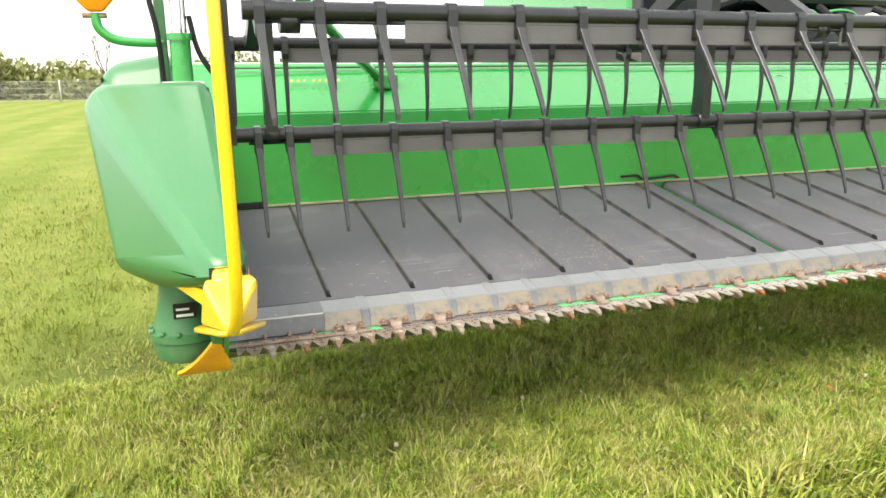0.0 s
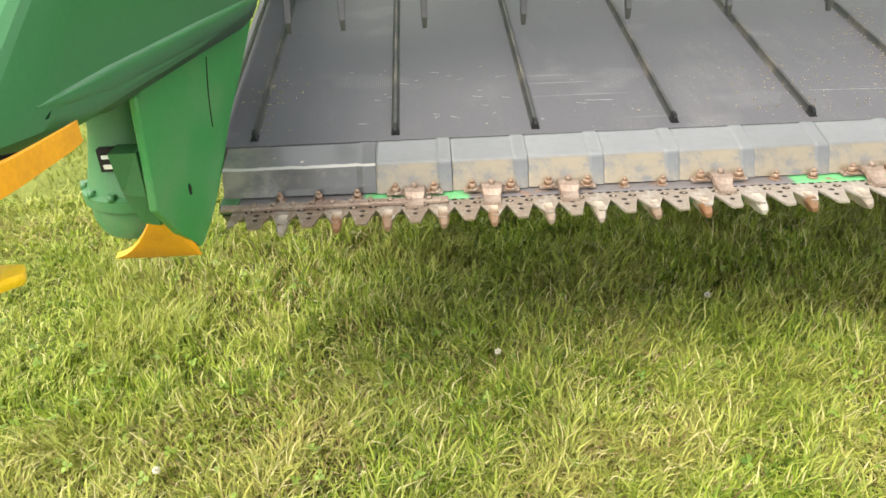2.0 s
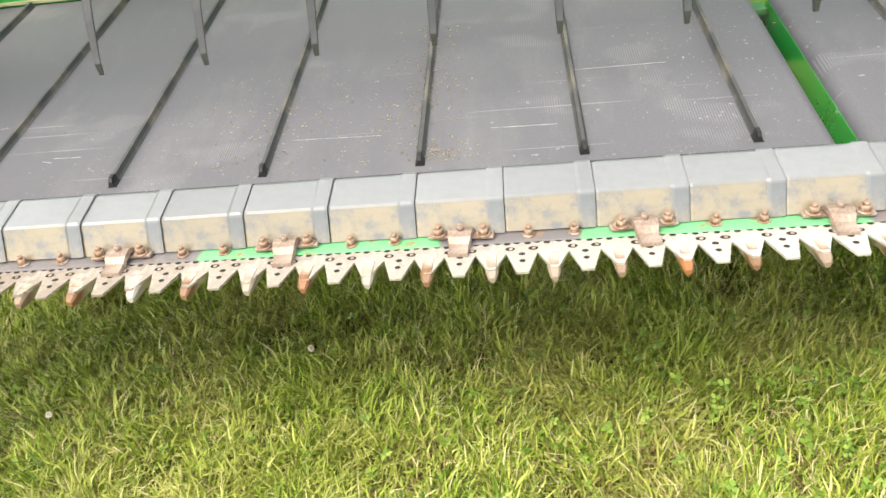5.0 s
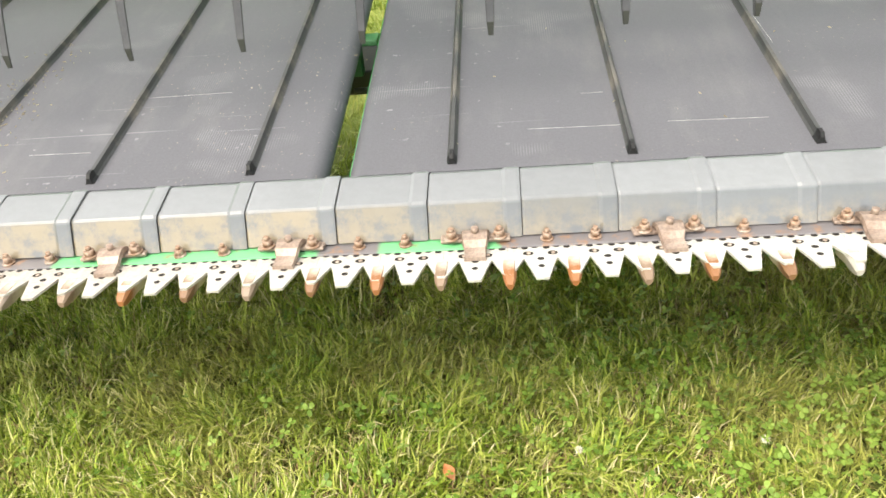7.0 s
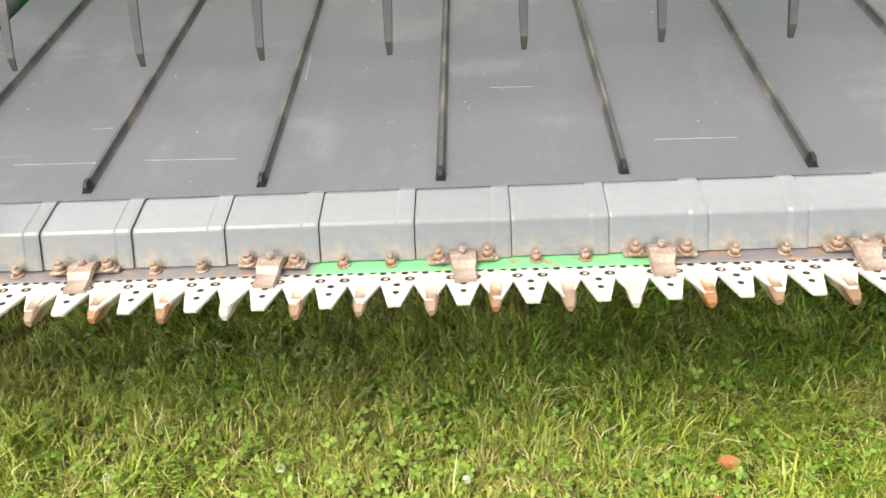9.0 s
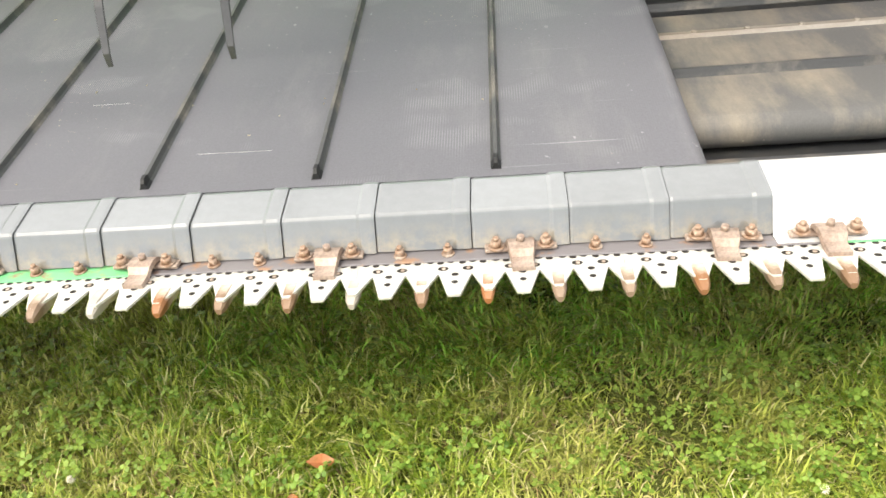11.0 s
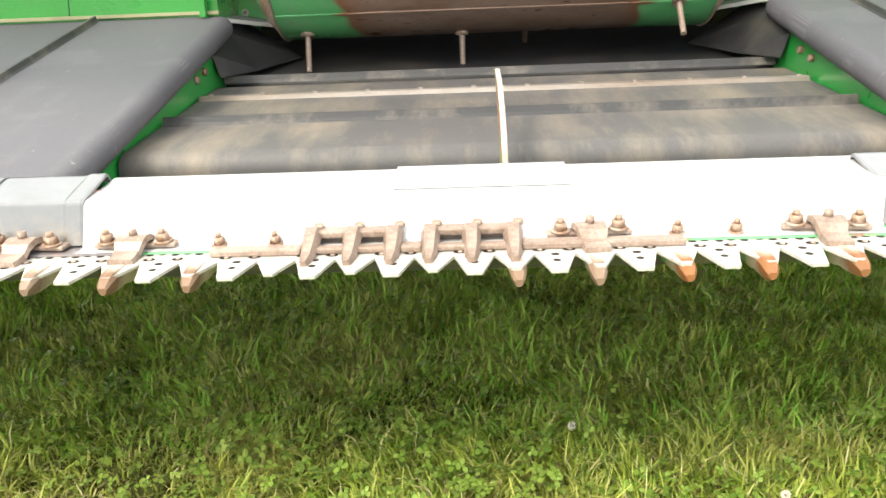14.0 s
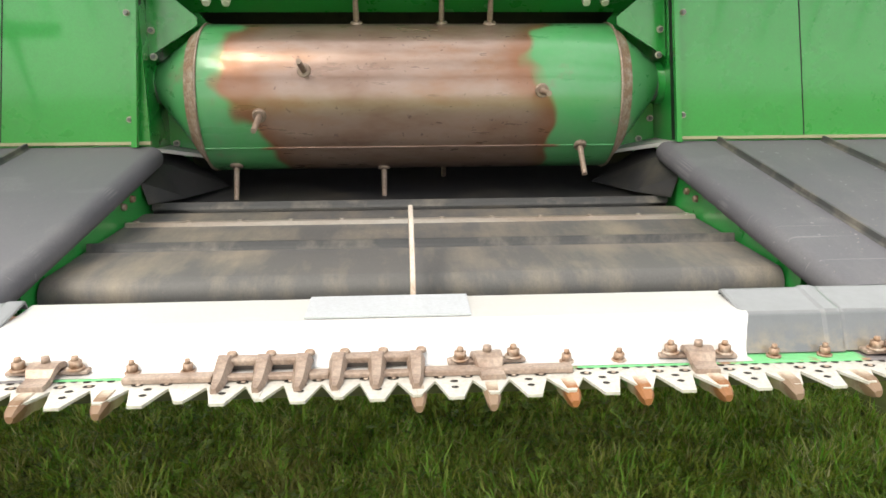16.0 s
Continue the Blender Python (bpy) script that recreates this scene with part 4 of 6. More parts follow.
for lo, hi in ((5.446, 5.566), (5.696, 5.723), (5.853, 6.06)):
    bm = bmesh.new()
    box(bm, (lo, -0.031, 0.552), (hi, -0.010, 0.561), 0.002)
    part("wear_strip", bm, CAST, cutterbar)
bm = bmesh.new()
box(bm, (0.535, -0.03, 0.552), (0.98, -0.01, 0.560), 0.002)
for i in range(10):
    rod(bm, (0.60 + 0.038 * i, -0.02, 0.56), (0.60 + 0.038 * i, -0.02, 0.565), 0.006, 0.005, 6)
part("wear_strip", bm, CAST, cutterbar, "long rusty wear strip with studs")


# ---- belts ----
def draper(xa, xb, slats, label, ra=0.030, rb=0.030):
    """A rubber belt round two end rollers of radius ra and rb, with its upright slats."""
    belt = thing("draper_belt", label, "conveyor belt", group="side belts")
    bm = bmesh.new()
    line = [(xb - rb + rb * math.sin(t), -rb + rb * math.cos(t)) for t in [math.pi * i / 12 for i in range(13)]]
    line += [(xa + ra - ra * math.sin(t), -ra - ra * math.cos(t)) for t in [math.pi * i / 12 for i in range(13)]]

    def ring(y):
        return [Vector((x, y, belt_z(y) + h)) for x, h in line]
    loft(bm, [ring(BELT_Y0), ring(0.4), ring(0.7), ring(BELT_Y1 - 0.004)])
    part("belt", bm, BELT, belt, smooth=True)
    bm = bmesh.new()
    w, h = 0.006, 0.0155
    rings = []
    for y, k in ((0.140, 0.75), (0.146, 1.15), (0.158, 1.15), (0.162, 0.95), (0.6, 1.0), (1.015, 1.0)):
        z = belt_z(y) - 0.001
        rings.append([Vector((-1.6 * w, y, z)), Vector((1.6 * w, y, z)), Vector((0.9 * w, y, z + 0.35 * h * k)), Vector((0.55 * w, y, z + h * k)), Vector((-0.55 * w, y, z + h * k)), Vector((-0.9 * w, y, z + 0.35 * h * k))])
    loft(bm, rings)
    bm.normal_update()
    for f in bm.faces:
        f.material_index = 2 if f.calc_center_median().y < 0.161 else 1 if f.normal.z > 0.8 else 0
    one = None
    for x in slats:
        if one is None:
            one = part("slat", bm, [RUBBER_EDGE, SLAT_WEAR, HOSE], belt, "upright black rubber slat with a rubbed pale top")
            one.location.x = x
        else:
            again(one, belt, pose(x, 0, 0, 0, 0, 0.15 * math.sin(11 * x)))
    return belt


outer_belt = draper(0.497, 2.784, [0.5825 + 0.2955 * i for i in range(8)], "worn grey rubber draper belt with cross slats beside the crop divider")
inner_belt = draper(2.826, 5.19, [3.01 + 0.3055 * i for i in range(7)], "worn grey rubber draper belt with cross slats, scratched and dusty")
draper(6.53, X1, [6.70 + 0.3 * i for i in range(5)], "smooth grey rubber draper belt running to the feed drum")


def scratch(belt, a, b):
    """A thin pale scuff across a belt, fading here and there."""
    bm = bmesh.new()
    rows = []
    a, b = Vector((*a, belt_z(a[1]))), Vector((*b, belt_z(b[1])))
    n = max(3, int((b - a).length / 0.012))
    side = Vector((0, 0, 1)).cross(b - a).normalized() * 0.0005
    for i in range(n):
        v = a.lerp(b, i / (n - 1))
        w = side * (0.7 + 0.6 * math.sin(2.1 * i + a.x) * math.sin(0.7 * i))
        up = Vector((0, 0, 0.0004))
        rows.append([v - w - up, v + w - up, v + w + up, v - w + up])
    loft(bm, rows)
    part("scuff_mark", bm, GALV, belt, "thin pale scratch across the rubber")


for a, b in (((3.145, 0.232), (3.32, 0.228)), ((3.39, 0.231), (3.56, 0.225)), ((3.637, 0.60), (3.642, 0.484)), ((3.25, 0.34), (3.29, 0.34)), ((4.30, 0.235), (4.44, 0.232)), ((4.02, 0.43), (4.10, 0.428))):
    scratch(inner_belt, a, b)
for a, b in (((1.802, 0.251), (1.979, 0.245)), ((2.19, 0.243), (2.314, 0.240)), ((2.358, 0.428), (2.545, 0.429)), ((1.30, 0.25), (1.36, 0.248))):
    scratch(outer_belt, a, b)
scuff_rng = random.Random(8)
for i in range(22):
    x, y, l, t = scuff_rng.gauss(0.95, 0.13), scuff_rng.uniform(0.17, 0.46), scuff_rng.uniform(0.006, 0.024), scuff_rng.uniform(-0.5, 0.5)
    scratch(outer_belt, (x, y), (x + l, y + t * l))


def chaff():
    """Broken straw and grain husks that lie along some slats."""
    rng = np.random.default_rng(17)
    verts, faces = [], []
    for cx, cy, sx, sy, n in ((2.06, 0.40, 0.04, 0.16, 240), (2.10, 0.17, 0.03, 0.02, 70), (1.80, 0.25, 0.10, 0.09, 130), (0.60, 0.3, 0.03, 0.10, 60), (1.35, 0.35, 0.3, 0.2, 14), (3.3, 0.4, 0.3, 0.2, 16), (4.4, 0.4, 0.3, 0.2, 14)):
        for x, y in zip(rng.normal(cx, sx, n), rng.normal(cy, sy, n)):
            if not 0.15 < y < 0.95:
                continue
            z = belt_z(y) + 0.0012
            a, l, w = rng.uniform(0, 3.14), rng.uniform(0.001, 0.0038), rng.uniform(0.0005, 0.0010)
            c, s = math.cos(a), math.sin(a)
            i = len(verts)
            for u, v, h in ((-l, -w, 0), (l, -w, 0), (l, w, 0), (-l, w, 0), (-l, 0, 0.0016), (l, 0, 0.0016)):
                px, py = u * c - v * s, u * s + v * c
                verts.append((x + px, y + py, z + h + 0.19 * py))
            faces += [(i, i + 1, i + 5, i + 4), (i + 3, i + 4, i + 5, i + 2), (i, i + 4, i + 3), (i + 1, i + 2, i + 5), (i, i + 3, i + 2, i + 1)]
    tagged(mesh_of("chaff", verts, faces, STRAW), "pale dry chaff and straw bits lying on the belts", "chaff", kind="stuff")


chaff()

# Deck frames below the belts: green side plates at every belt end.
deck = thing("deck_frame", "green steel deck frame that carries the belts", "frame")
for x, sgn in ((0.535, -1), (2.60, 1), (2.852, -1), (5.07, 1), (6.65, -1)):
    bm = bmesh.new()
    prism(bm, [(0.13, belt_z(0.13) - 0.062), (1.025, belt_z(1.025) - 0.062), (1.025, 0.60), (0.5, 0.535), (0.13, 0.535)], 0, x - 0.005, x + 0.005)
    for i in range(7):
        y = 0.3 + 0.11 * i
        rod(bm, (x, y, belt_z(y) - 0.085), (x + sgn * 0.012, y, belt_z(y) - 0.085), 0.009, 0.008, 8, 1)
    part("side_plate", bm, [GREEN, BOLT], deck, "green side plate with bolts")
bm = bmesh.new()
loft(bm, [[Vector((2.8257, y, belt_z(y) - 0.025)), Vector((2.8245, y, belt_z(y) - 0.025)), Vector((2.8240, y, belt_z(y) - 0.16)), Vector((2.8257, y, belt_z(y) - 0.16))] for y in (0.14, 1.02)])
part("gap_plate", bm, GREEN, deck, "green strip in the gap between belts")
bm = bmesh.new()
prism(bm, [(0.16, belt_z(0.16) - 0.012), (1.02, belt_z(1.02) - 0.012), (1.02, belt_z(1.02) - 0.05), (0.16, belt_z(0.16) - 0.05)], 0, 0.479, 0.491)
part("deck_edge", bm, GALV, deck, "pale steel edge strip beside the belt")
bm = bmesh.new()
box(bm, (2.50, 0.735, 0.555), (2.95, 0.98, 0.615), 0.004)
part("cross_beam", bm, PAN, deck, "dark cross beam below the belt joint")
bm = bmesh.new()
box(bm, (2.74, 0.68, 0.690), (2.818, 0.74, 0.705), 0.003)
box(bm, (2.74, 0.70, 0.612), (2.77, 0.74, 0.692), 0.003)
part("joint_bracket", bm, GREEN_DARK, deck, "pale green bracket in the belt joint")
bm = bmesh.new()
rod(bm, (2.755, 0.642, 0.600), (2.86, 0.642, 0.600), 0.0065, seg=8)
part("joint_rod", bm, STEEL_DARK, deck, "dark rod across the belt joint")
for x in (1.2, 2.2, 3.4, 4.6, 6.8):
    bm = bmesh.new()
    prism(bm, [(0.20, 0.515), (0.26, 0.515), (1.03, belt_z(1.03) - 0.15), (1.08, 0.70), (1.08, 0.78), (1.0, belt_z(1.0) - 0.076), (0.20, belt_z(0.20) - 0.076)], 0, x, x + 0.05)
    part("support_arm", bm, BLACK, deck, "black arm below the deck")
for xa, xb in ((0.55, 2.59), (2.87, 5.06), (6.66, X1)):
    bm = bmesh.new()
    prism(bm, [(0.14, belt_z(0.14) - 0.07), (1.02, belt_z(1.02) - 0.07), (1.02, belt_z(1.02) - 0.078), (0.14, belt_z(0.14) - 0.078)], 0, xa, xb)
    part("deck_pan", bm, PAN, deck, "black pan under the belt")

for x, sgn in ((5.151, 1), (6.565, -1)):
    bm = bmesh.new()
    loft(bm, [[Vector((x - 0.004, y, belt_z(y) - 0.062)), Vector((x + 0.004, y, belt_z(y) - 0.062)), Vector((x + 0.004, y, 0.535)), Vector((x - 0.004, y, 0.535))] for y in (0.30, 1.02)])
    for y in (0.80, 0.86, 0.95):
        rod(bm, (x, y, belt_z(y) - 0.085), (x + sgn * 0.014, y, belt_z(y) - 0.085), 0.010, 0.008, 8, 1)
    part("deck_lip", bm, [GREEN, BOLT], deck, "green bolted wall between the side belt and the feed belt")

# The feed belt in the middle.
feed = thing("feed_belt", "dusty brown-grey rubber feed belt with low cross bars", "conveyor belt")


def feed_z(y):
    return 0.602 + 0.06 * (y - 0.38)


bm = bmesh.new()
r = 0.034
line = [(0.345 + r - r * math.sin(t), feed_z(0.379) - r + r * math.cos(t)) for t in [math.pi * (1 - i / 10) for i in range(11)]]
line += [(y, feed_z(y)) for y in (0.45, 0.6, 0.75, 0.88)]
line += [(0.93 + r * math.sin(t), feed_z(0.93) - r + r * math.cos(t)) for t in [math.pi * i / 10 for i in range(11)]]
prism(bm, line, 0, 5.160, 6.556)
part("belt", bm, FEED_BELT, feed, smooth=True)
for y in (0.565, 0.985):
    bm = bmesh.new()
    z = feed_z(y)
    prism(bm, [(y - 0.012, z - 0.001), (y + 0.014, z - 0.001), (y + 0.009, z + 0.013), (y + 0.004, z + 0.017), (y - 0.004, z + 0.017), (y - 0.008, z + 0.006)], 0, 5.165, 6.551)
    part("cross_bar", bm, RUBBER_EDGE, feed, "black rubber cross bar")
bm = bmesh.new()
y, z = 0.79, feed_z(0.79)
prism(bm, [(y - 0.013, z - 0.001), (y + 0.013, z - 0.001), (y + 0.010, z + 0.009), (y - 0.010, z + 0.009)], 0, 5.165, 6.551)
for i in range(12):
    rod(bm, (5.19 + 0.122 * i, y, z + 0.008), (5.19 + 0.122 * i, y, z + 0.0125), 0.0075, 0.006, 8)
part("lacing_bar", bm, LACING, feed, "pale worn steel lacing bar with rivets")
bm = bmesh.new()
box(bm, (5.05, 0.150, 0.515), (6.63, 0.190, 0.588), 0.004)
part("front_beam", bm, BAR, feed, "green beam before the feed belt")
bm = bmesh.new()
prism(bm, [(0.16, 0.58), (0.19, 0.625), (0.25, 0.670), (0.34, 0.706), (0.455, 0.719), (0.474, 0.710), (0.40, 0.686), (0.32, 0.648), (0.285, 0.615), (0.27, 0.58)], 0, 5.8375, 5.8465)
bmesh.ops.bevel(bm, geom=bm.edges[:], offset=0.0015, segments=1, affect="EDGES")
bm.normal_update()
for f in bm.faces:
    f.material_index = 0 if abs(f.normal.x) > 0.9 else 1
part("centre_fin", bm, [FIN, FIN_EDGE], feed, "thin curved fin, rusty and green with a bare edge")
bm = bmesh.new()
box(bm, (5.12, 0.192, 0.515), (6.56, 0.98, 0.527), 0.002)
part("under_pan", bm, PAN, feed, "black pan below the feed belt")
bm = bmesh.new()
prism(bm, [(0.99, 0.58), (1.45, 0.60), (1.45, 0.70), (1.02, 0.64)], 0, 5.10, 6.60)
part("trough", bm, PAN, feed, "black steel trough behind the belt")
bm = bmesh.new()
prism(bm, [(1.452, 0.60), (1.50, 0.60), (1.50, 1.3), (1.452, 1.3)], 0, 4.98, 6.74)
part("rear_wall", bm, PAN, feed, "black steel wall behind the drum")
for s, x in ((1, 5.158), (-1, 6.558)):
    bm = bmesh.new()
    rows = []
    for y, z, d, zi in ((0.93, 0.715, 0.015, 0.662), (1.04, 0.765, 0.08, 0.664), (1.20, 0.785, 0.16, 0.675)):
        p, q = Vector((x, y, z)), Vector((x + s * d, y, zi))
        rows.append([p, q, q - Vector((0, 0, 0.004)), p - Vector((0, 0, 0.006))])
    loft(bm, rows)
    part("trough_wing", bm, PAN, feed, "dusty black sloped wing below the drum end")
for x in (5.085, 6.595):
    bm = bmesh.new()
    prism(bm, [(0.17, 0.52), (1.46, 0.56), (1.46, 0.66), (1.0, 0.62), (0.17, 0.585)], 0, x, x + 0.012)
    part("side_rail", bm, GREEN, feed, "green side rail of the feed belt")


# ---- header frame ----
frame_thing = thing("header_frame", "bright green sheet-steel header back and top beam", "header frame")
KY, KZ, TY, TZ = 1.035, 1.207, 1.30, 1.418
SHEET = [(KY, 0.79), (KY, KZ), (TY, TZ), (TY + 0.12, TZ + 0.01), (TY + 0.12, 0.72), (KY + 0.006, 0.72)]


def sheet(xa, xb, push=0.0, cut=0.0):
    bm = bmesh.new()
    pr = [(y - (push if y < 1.2 else 0), z) for y, z in SHEET]
    prism(bm, pr, 0, xa, xb)
    bmesh.ops.bevel(bm, geom=[e for e in bm.edges if abs(e.verts[0].co.x - e.verts[1].co.x) > 0.1], offset=0.006, segments=2, affect="EDGES")
    return bm


for xa, xb in ((0.50, 2.8438), (2.8442, 5.156), (6.588, X1)):
    part("back_sheet", sheet(xa, xb), GREEN, frame_thing, "glossy green back sheet", smooth="edges")
SLOPE = (TZ - KZ) / (TY - KY)


def cover_panel(grow, lift, xin, xout, s):
    """A bolted panel whose top edge runs down towards its outer end; s: which way is out."""
    bm = bmesh.new()
    rows = []
    for x, top in ((xin - s * grow, 0.050), (xout - s * 0.10, 0.016), (xout + s * grow, 0.006)):
        e = top + grow
        line = [(KY - lift, 0.812 - grow), (KY - lift, KZ - 0.004), (KY - lift + 0.75 * e, KZ - 0.004 + 0.75 * e * SLOPE + 0.004)]
        rows.append([Vector((x, y, z)) for y, z in line] + [Vector((x, y + 0.02, z)) for y, z in line[::-1]])
    for v in rows[0][2:4]:
        v.x -= s * 0.030
    for v in (rows[-1][0], rows[-1][-1]):
        v.x += s * 0.055
    for v in (rows[0][0], rows[0][-1]):
        v.x += s * 0.034
    loft(bm, rows)
    return bm


for s, xin, xout in ((-1, 5.152, 4.829), (1, 6.555, 6.890)):
    part("panel_gap", cover_panel(0.0075, 0.003, xin, xout, s), HOSE, frame_thing, "dark gap round the cover panel")
    part("cover_panel", cover_panel(0.0, 0.009, xin, xout, s), GREEN, frame_thing, "bolted green cover panel beside the drum")
bm = bmesh.new()
prism(bm, [(KY + 0.008, KZ + 0.038), (KY + 0.012, KZ + 0.050), (TY, TZ + 0.010), (TY + 0.12, TZ + 0.02), (TY + 0.12, 1.30), (1.20, 1.165), (1.19, 1.160)], 0, 5.16, 6.586)
part("top_beam", bm, GREEN, frame_thing, "green beam over the feed drum")
bm = bmesh.new()
box(bm, (4.95, TY - 0.012, TZ + 0.004), (6.80, TY + 0.016, TZ + 0.026), 0.003)
part("beam_edge", bm, GREEN, frame_thing, "folded top edge of the beam")
bm = bmesh.new()
for z, x0, x1 in ((0.806, 0.52, 5.16), (0.806, 6.59, X1)):
    box(bm, (x0, KY - 0.012, z), (x1, KY + 0.002, z + 0.008))
part("edge_seal", bm, DUSTY_EDGE, frame_thing, "thin dusty pale edge strip")
bm = bmesh.new()
box(bm, (0.52, KY - 0.02, 0.806), (0.77, KY - 0.001, 0.828), 0.003)
part("rubber_strip", bm, HOSE, frame_thing, "short black rubber strip")
bm = bmesh.new()
tube(bm, arc([(2.57, KY - 0.008, 0.845), (2.66, KY - 0.010, 0.846), (2.70, KY - 0.016, 0.826), (2.80, KY - 0.024, 0.832), (2.88, KY - 0.022, 0.836), (2.92, KY - 0.010, 0.822)]), 0.0062, 8)
part("cable", bm, HOSE, frame_thing, "black cable at the belt joint")
def splayed(bm, s):
    """The drum's side plates stand further apart towards their lower ends."""
    for v in bm.verts:
        v.co.x += s * 0.085 * max(0.0, 1.20 - v.co.z)
    return bm


for s in (-1, 1):
    cx = 5.872
    e = 5.855 + s * 0.701
    bm = bmesh.new()
    box(bm, (min(e, e - s * 0.006), KY - 0.012, 0.80), (max(e, e - s * 0.006), 1.205, 1.245), 0.001)
    part("cheek_plate", splayed(bm, s), GREEN, frame_thing, "green cheek plate beside the drum")
    bm = bmesh.new()
    prism(bm, [(e - s * 0.007, 1.262), (e - s * 0.030, 1.262), (e - s * 0.150, 1.120), (e - s * 0.150, 0.770), (e - s * 0.007, 0.800)], 1, 1.206, 1.214)
    part("rear_cheek", splayed(bm, s), GREEN, frame_thing, "green plate behind the drum end")
    bm = bmesh.new()
    prism(bm, [(e - s * 0.007, 1.030), (e - s * 0.007, 1.213), (e - s * 0.044, 1.213), (e - s * 0.140, 1.136), (e - s * 0.140, 1.116)], 1, 1.088, 1.094)
    part("upper_cheek", splayed(bm, s), GREEN, frame_thing, "green gusset plate over the drum end")
    bm = bmesh.new()
    loft(bm, [[Vector((e - s * 0.004, 1.05, 0.800)), Vector((e - s * 0.004, 1.204, 0.800)), Vector((e - s * 0.004, 1.204, 0.790)), Vector((e - s * 0.004, 1.05, 0.790))],
              [Vector((e - s * 0.175, 1.16, 0.765)), Vector((e - s * 0.175, 1.204, 0.765)), Vector((e - s * 0.175, 1.204, 0.755)), Vector((e - s * 0.175, 1.16, 0.755))]])
    part("lip_strip", splayed(bm, s), GALV, frame_thing, "pale steel lip below the drum end")
    bm = bmesh.new()
    prof = [(KY - 0.030, 0.800), (KY - 0.030, KZ - 0.010), (KY - 0.004, KZ + 0.040), (KY + 0.008, KZ + 0.036), (KY - 0.012, KZ - 0.016), (KY - 0.012, 0.800)]
    prism(bm, prof, 0, min(e + s * 0.004, e - s * 0.010), max(e + s * 0.004, e - s * 0.010))
    part("flange", splayed(bm, s), GREEN, frame_thing, "folded green flange beside the drum")
    bm = bmesh.new()
    rod(bm, (e - s * 0.024, 1.158, 0.960), (e, 1.158, 0.960), 0.060, seg=24)
    part("bearing", splayed(bm, s), GREEN, frame_thing, "green drum bearing", smooth=True)
    bm = bmesh.new()
    rod(bm, (e - s * 0.022, 1.158, 0.960), (e - s * 0.036, 1.158, 0.960), 0.052, seg=24)
    part("bearing_ring", splayed(bm, s), STEEL_DARK, frame_thing, "dark steel bearing ring", smooth=True)
    for d, z in ((0.727, 1.142), (0.743, 0.872)):
        x = 5.855 + s * d
        bm = bmesh.new()
        rod(bm, (x, KY - 0.008, z), (x, KY - 0.012, z), 0.0085, seg=12)
        rod(bm, (x, KY - 0.012, z), (x, KY - 0.019, z), 0.0062, 0.0055, 6, 1)
        part("bolt", bm, [BOLT_PALE, STEEL_DARK], frame_thing)
    for d, z, yb in ((0.688, 1.103, 1.089), (0.687, 1.035, 1.089), (0.712, 0.858, 1.207), (0.680, 0.798, 1.207)):
        x = 5.855 + s * d
        bm = bmesh.new()
        rod(bm, (x, yb, z), (x, yb - 0.007, z), 0.0095, seg=12)
        rod(bm, (x, yb - 0.007, z), (x, yb - 0.015, z), 0.0065, 0.0058, 6, 1)
        part("bolt", bm, [BOLT_PALE, STEEL_DARK], frame_thing)
    for d in (0.515, 0.455):
        bm = bmesh.new()
        q = Vector((cx + s * d, KY + 0.125, KZ + 0.050 + 0.087 * SLOPE))
        rod(bm, q, q + Vector((0, -0.005, 0.0065)), 0.017, 0.013, 12)
        part("bolt", bm, GREEN_SCUFFED, frame_thing, "flat painted bolt head")
    for d in (0.567, 0.514) if s < 0 else (0.474, 0.526):
        bm = bmesh.new()
        rod(bm, (cx + s * d, 1.132, 1.186), (cx + s * d, 1.124, 1.175), 0.013, 0.010, 14)
        part("button_bolt", bm, WHITE_STICKER, frame_thing, "pale round bolt cap")
    bm = bmesh.new()
    q = Vector((0, KY + 0.12, KZ + 0.118))
    n = Vector((0, -0.62, 0.78))
    x = cx - 0.275 if s < 0 else cx + 0.145
    along = Vector((0, 0.78, 0.62))
    def flat(u0, u1, v0, v1, lift, mat):
        c = [bm.verts.new(Vector((x + u, 0, 0)) + q + along * v + n * lift) for u, v in ((u0, v0), (u1, v0), (u1, v1), (u0, v1))]
        bm.faces.new(c).material_index = mat
    flat(0, 0.135, 0, 0.045, 0.003, 0)
    flat(0.006, 0.048, 0.005, 0.04, 0.005, 1)
    flat(0.052, 0.129, 0.005, 0.04, 0.005, 2)
    for k in range(3):
        flat(0.058, 0.123, 0.010 + 0.010 * k, 0.0135 + 0.010 * k, 0.0065, 1)
    part("warning_sticker", bm, [YELLOW_STICKER, WHITE_STICKER, ORANGE_STICKER], frame_thing, "yellow warning sticker with unreadable lines")
clip_rng = random.Random(5)
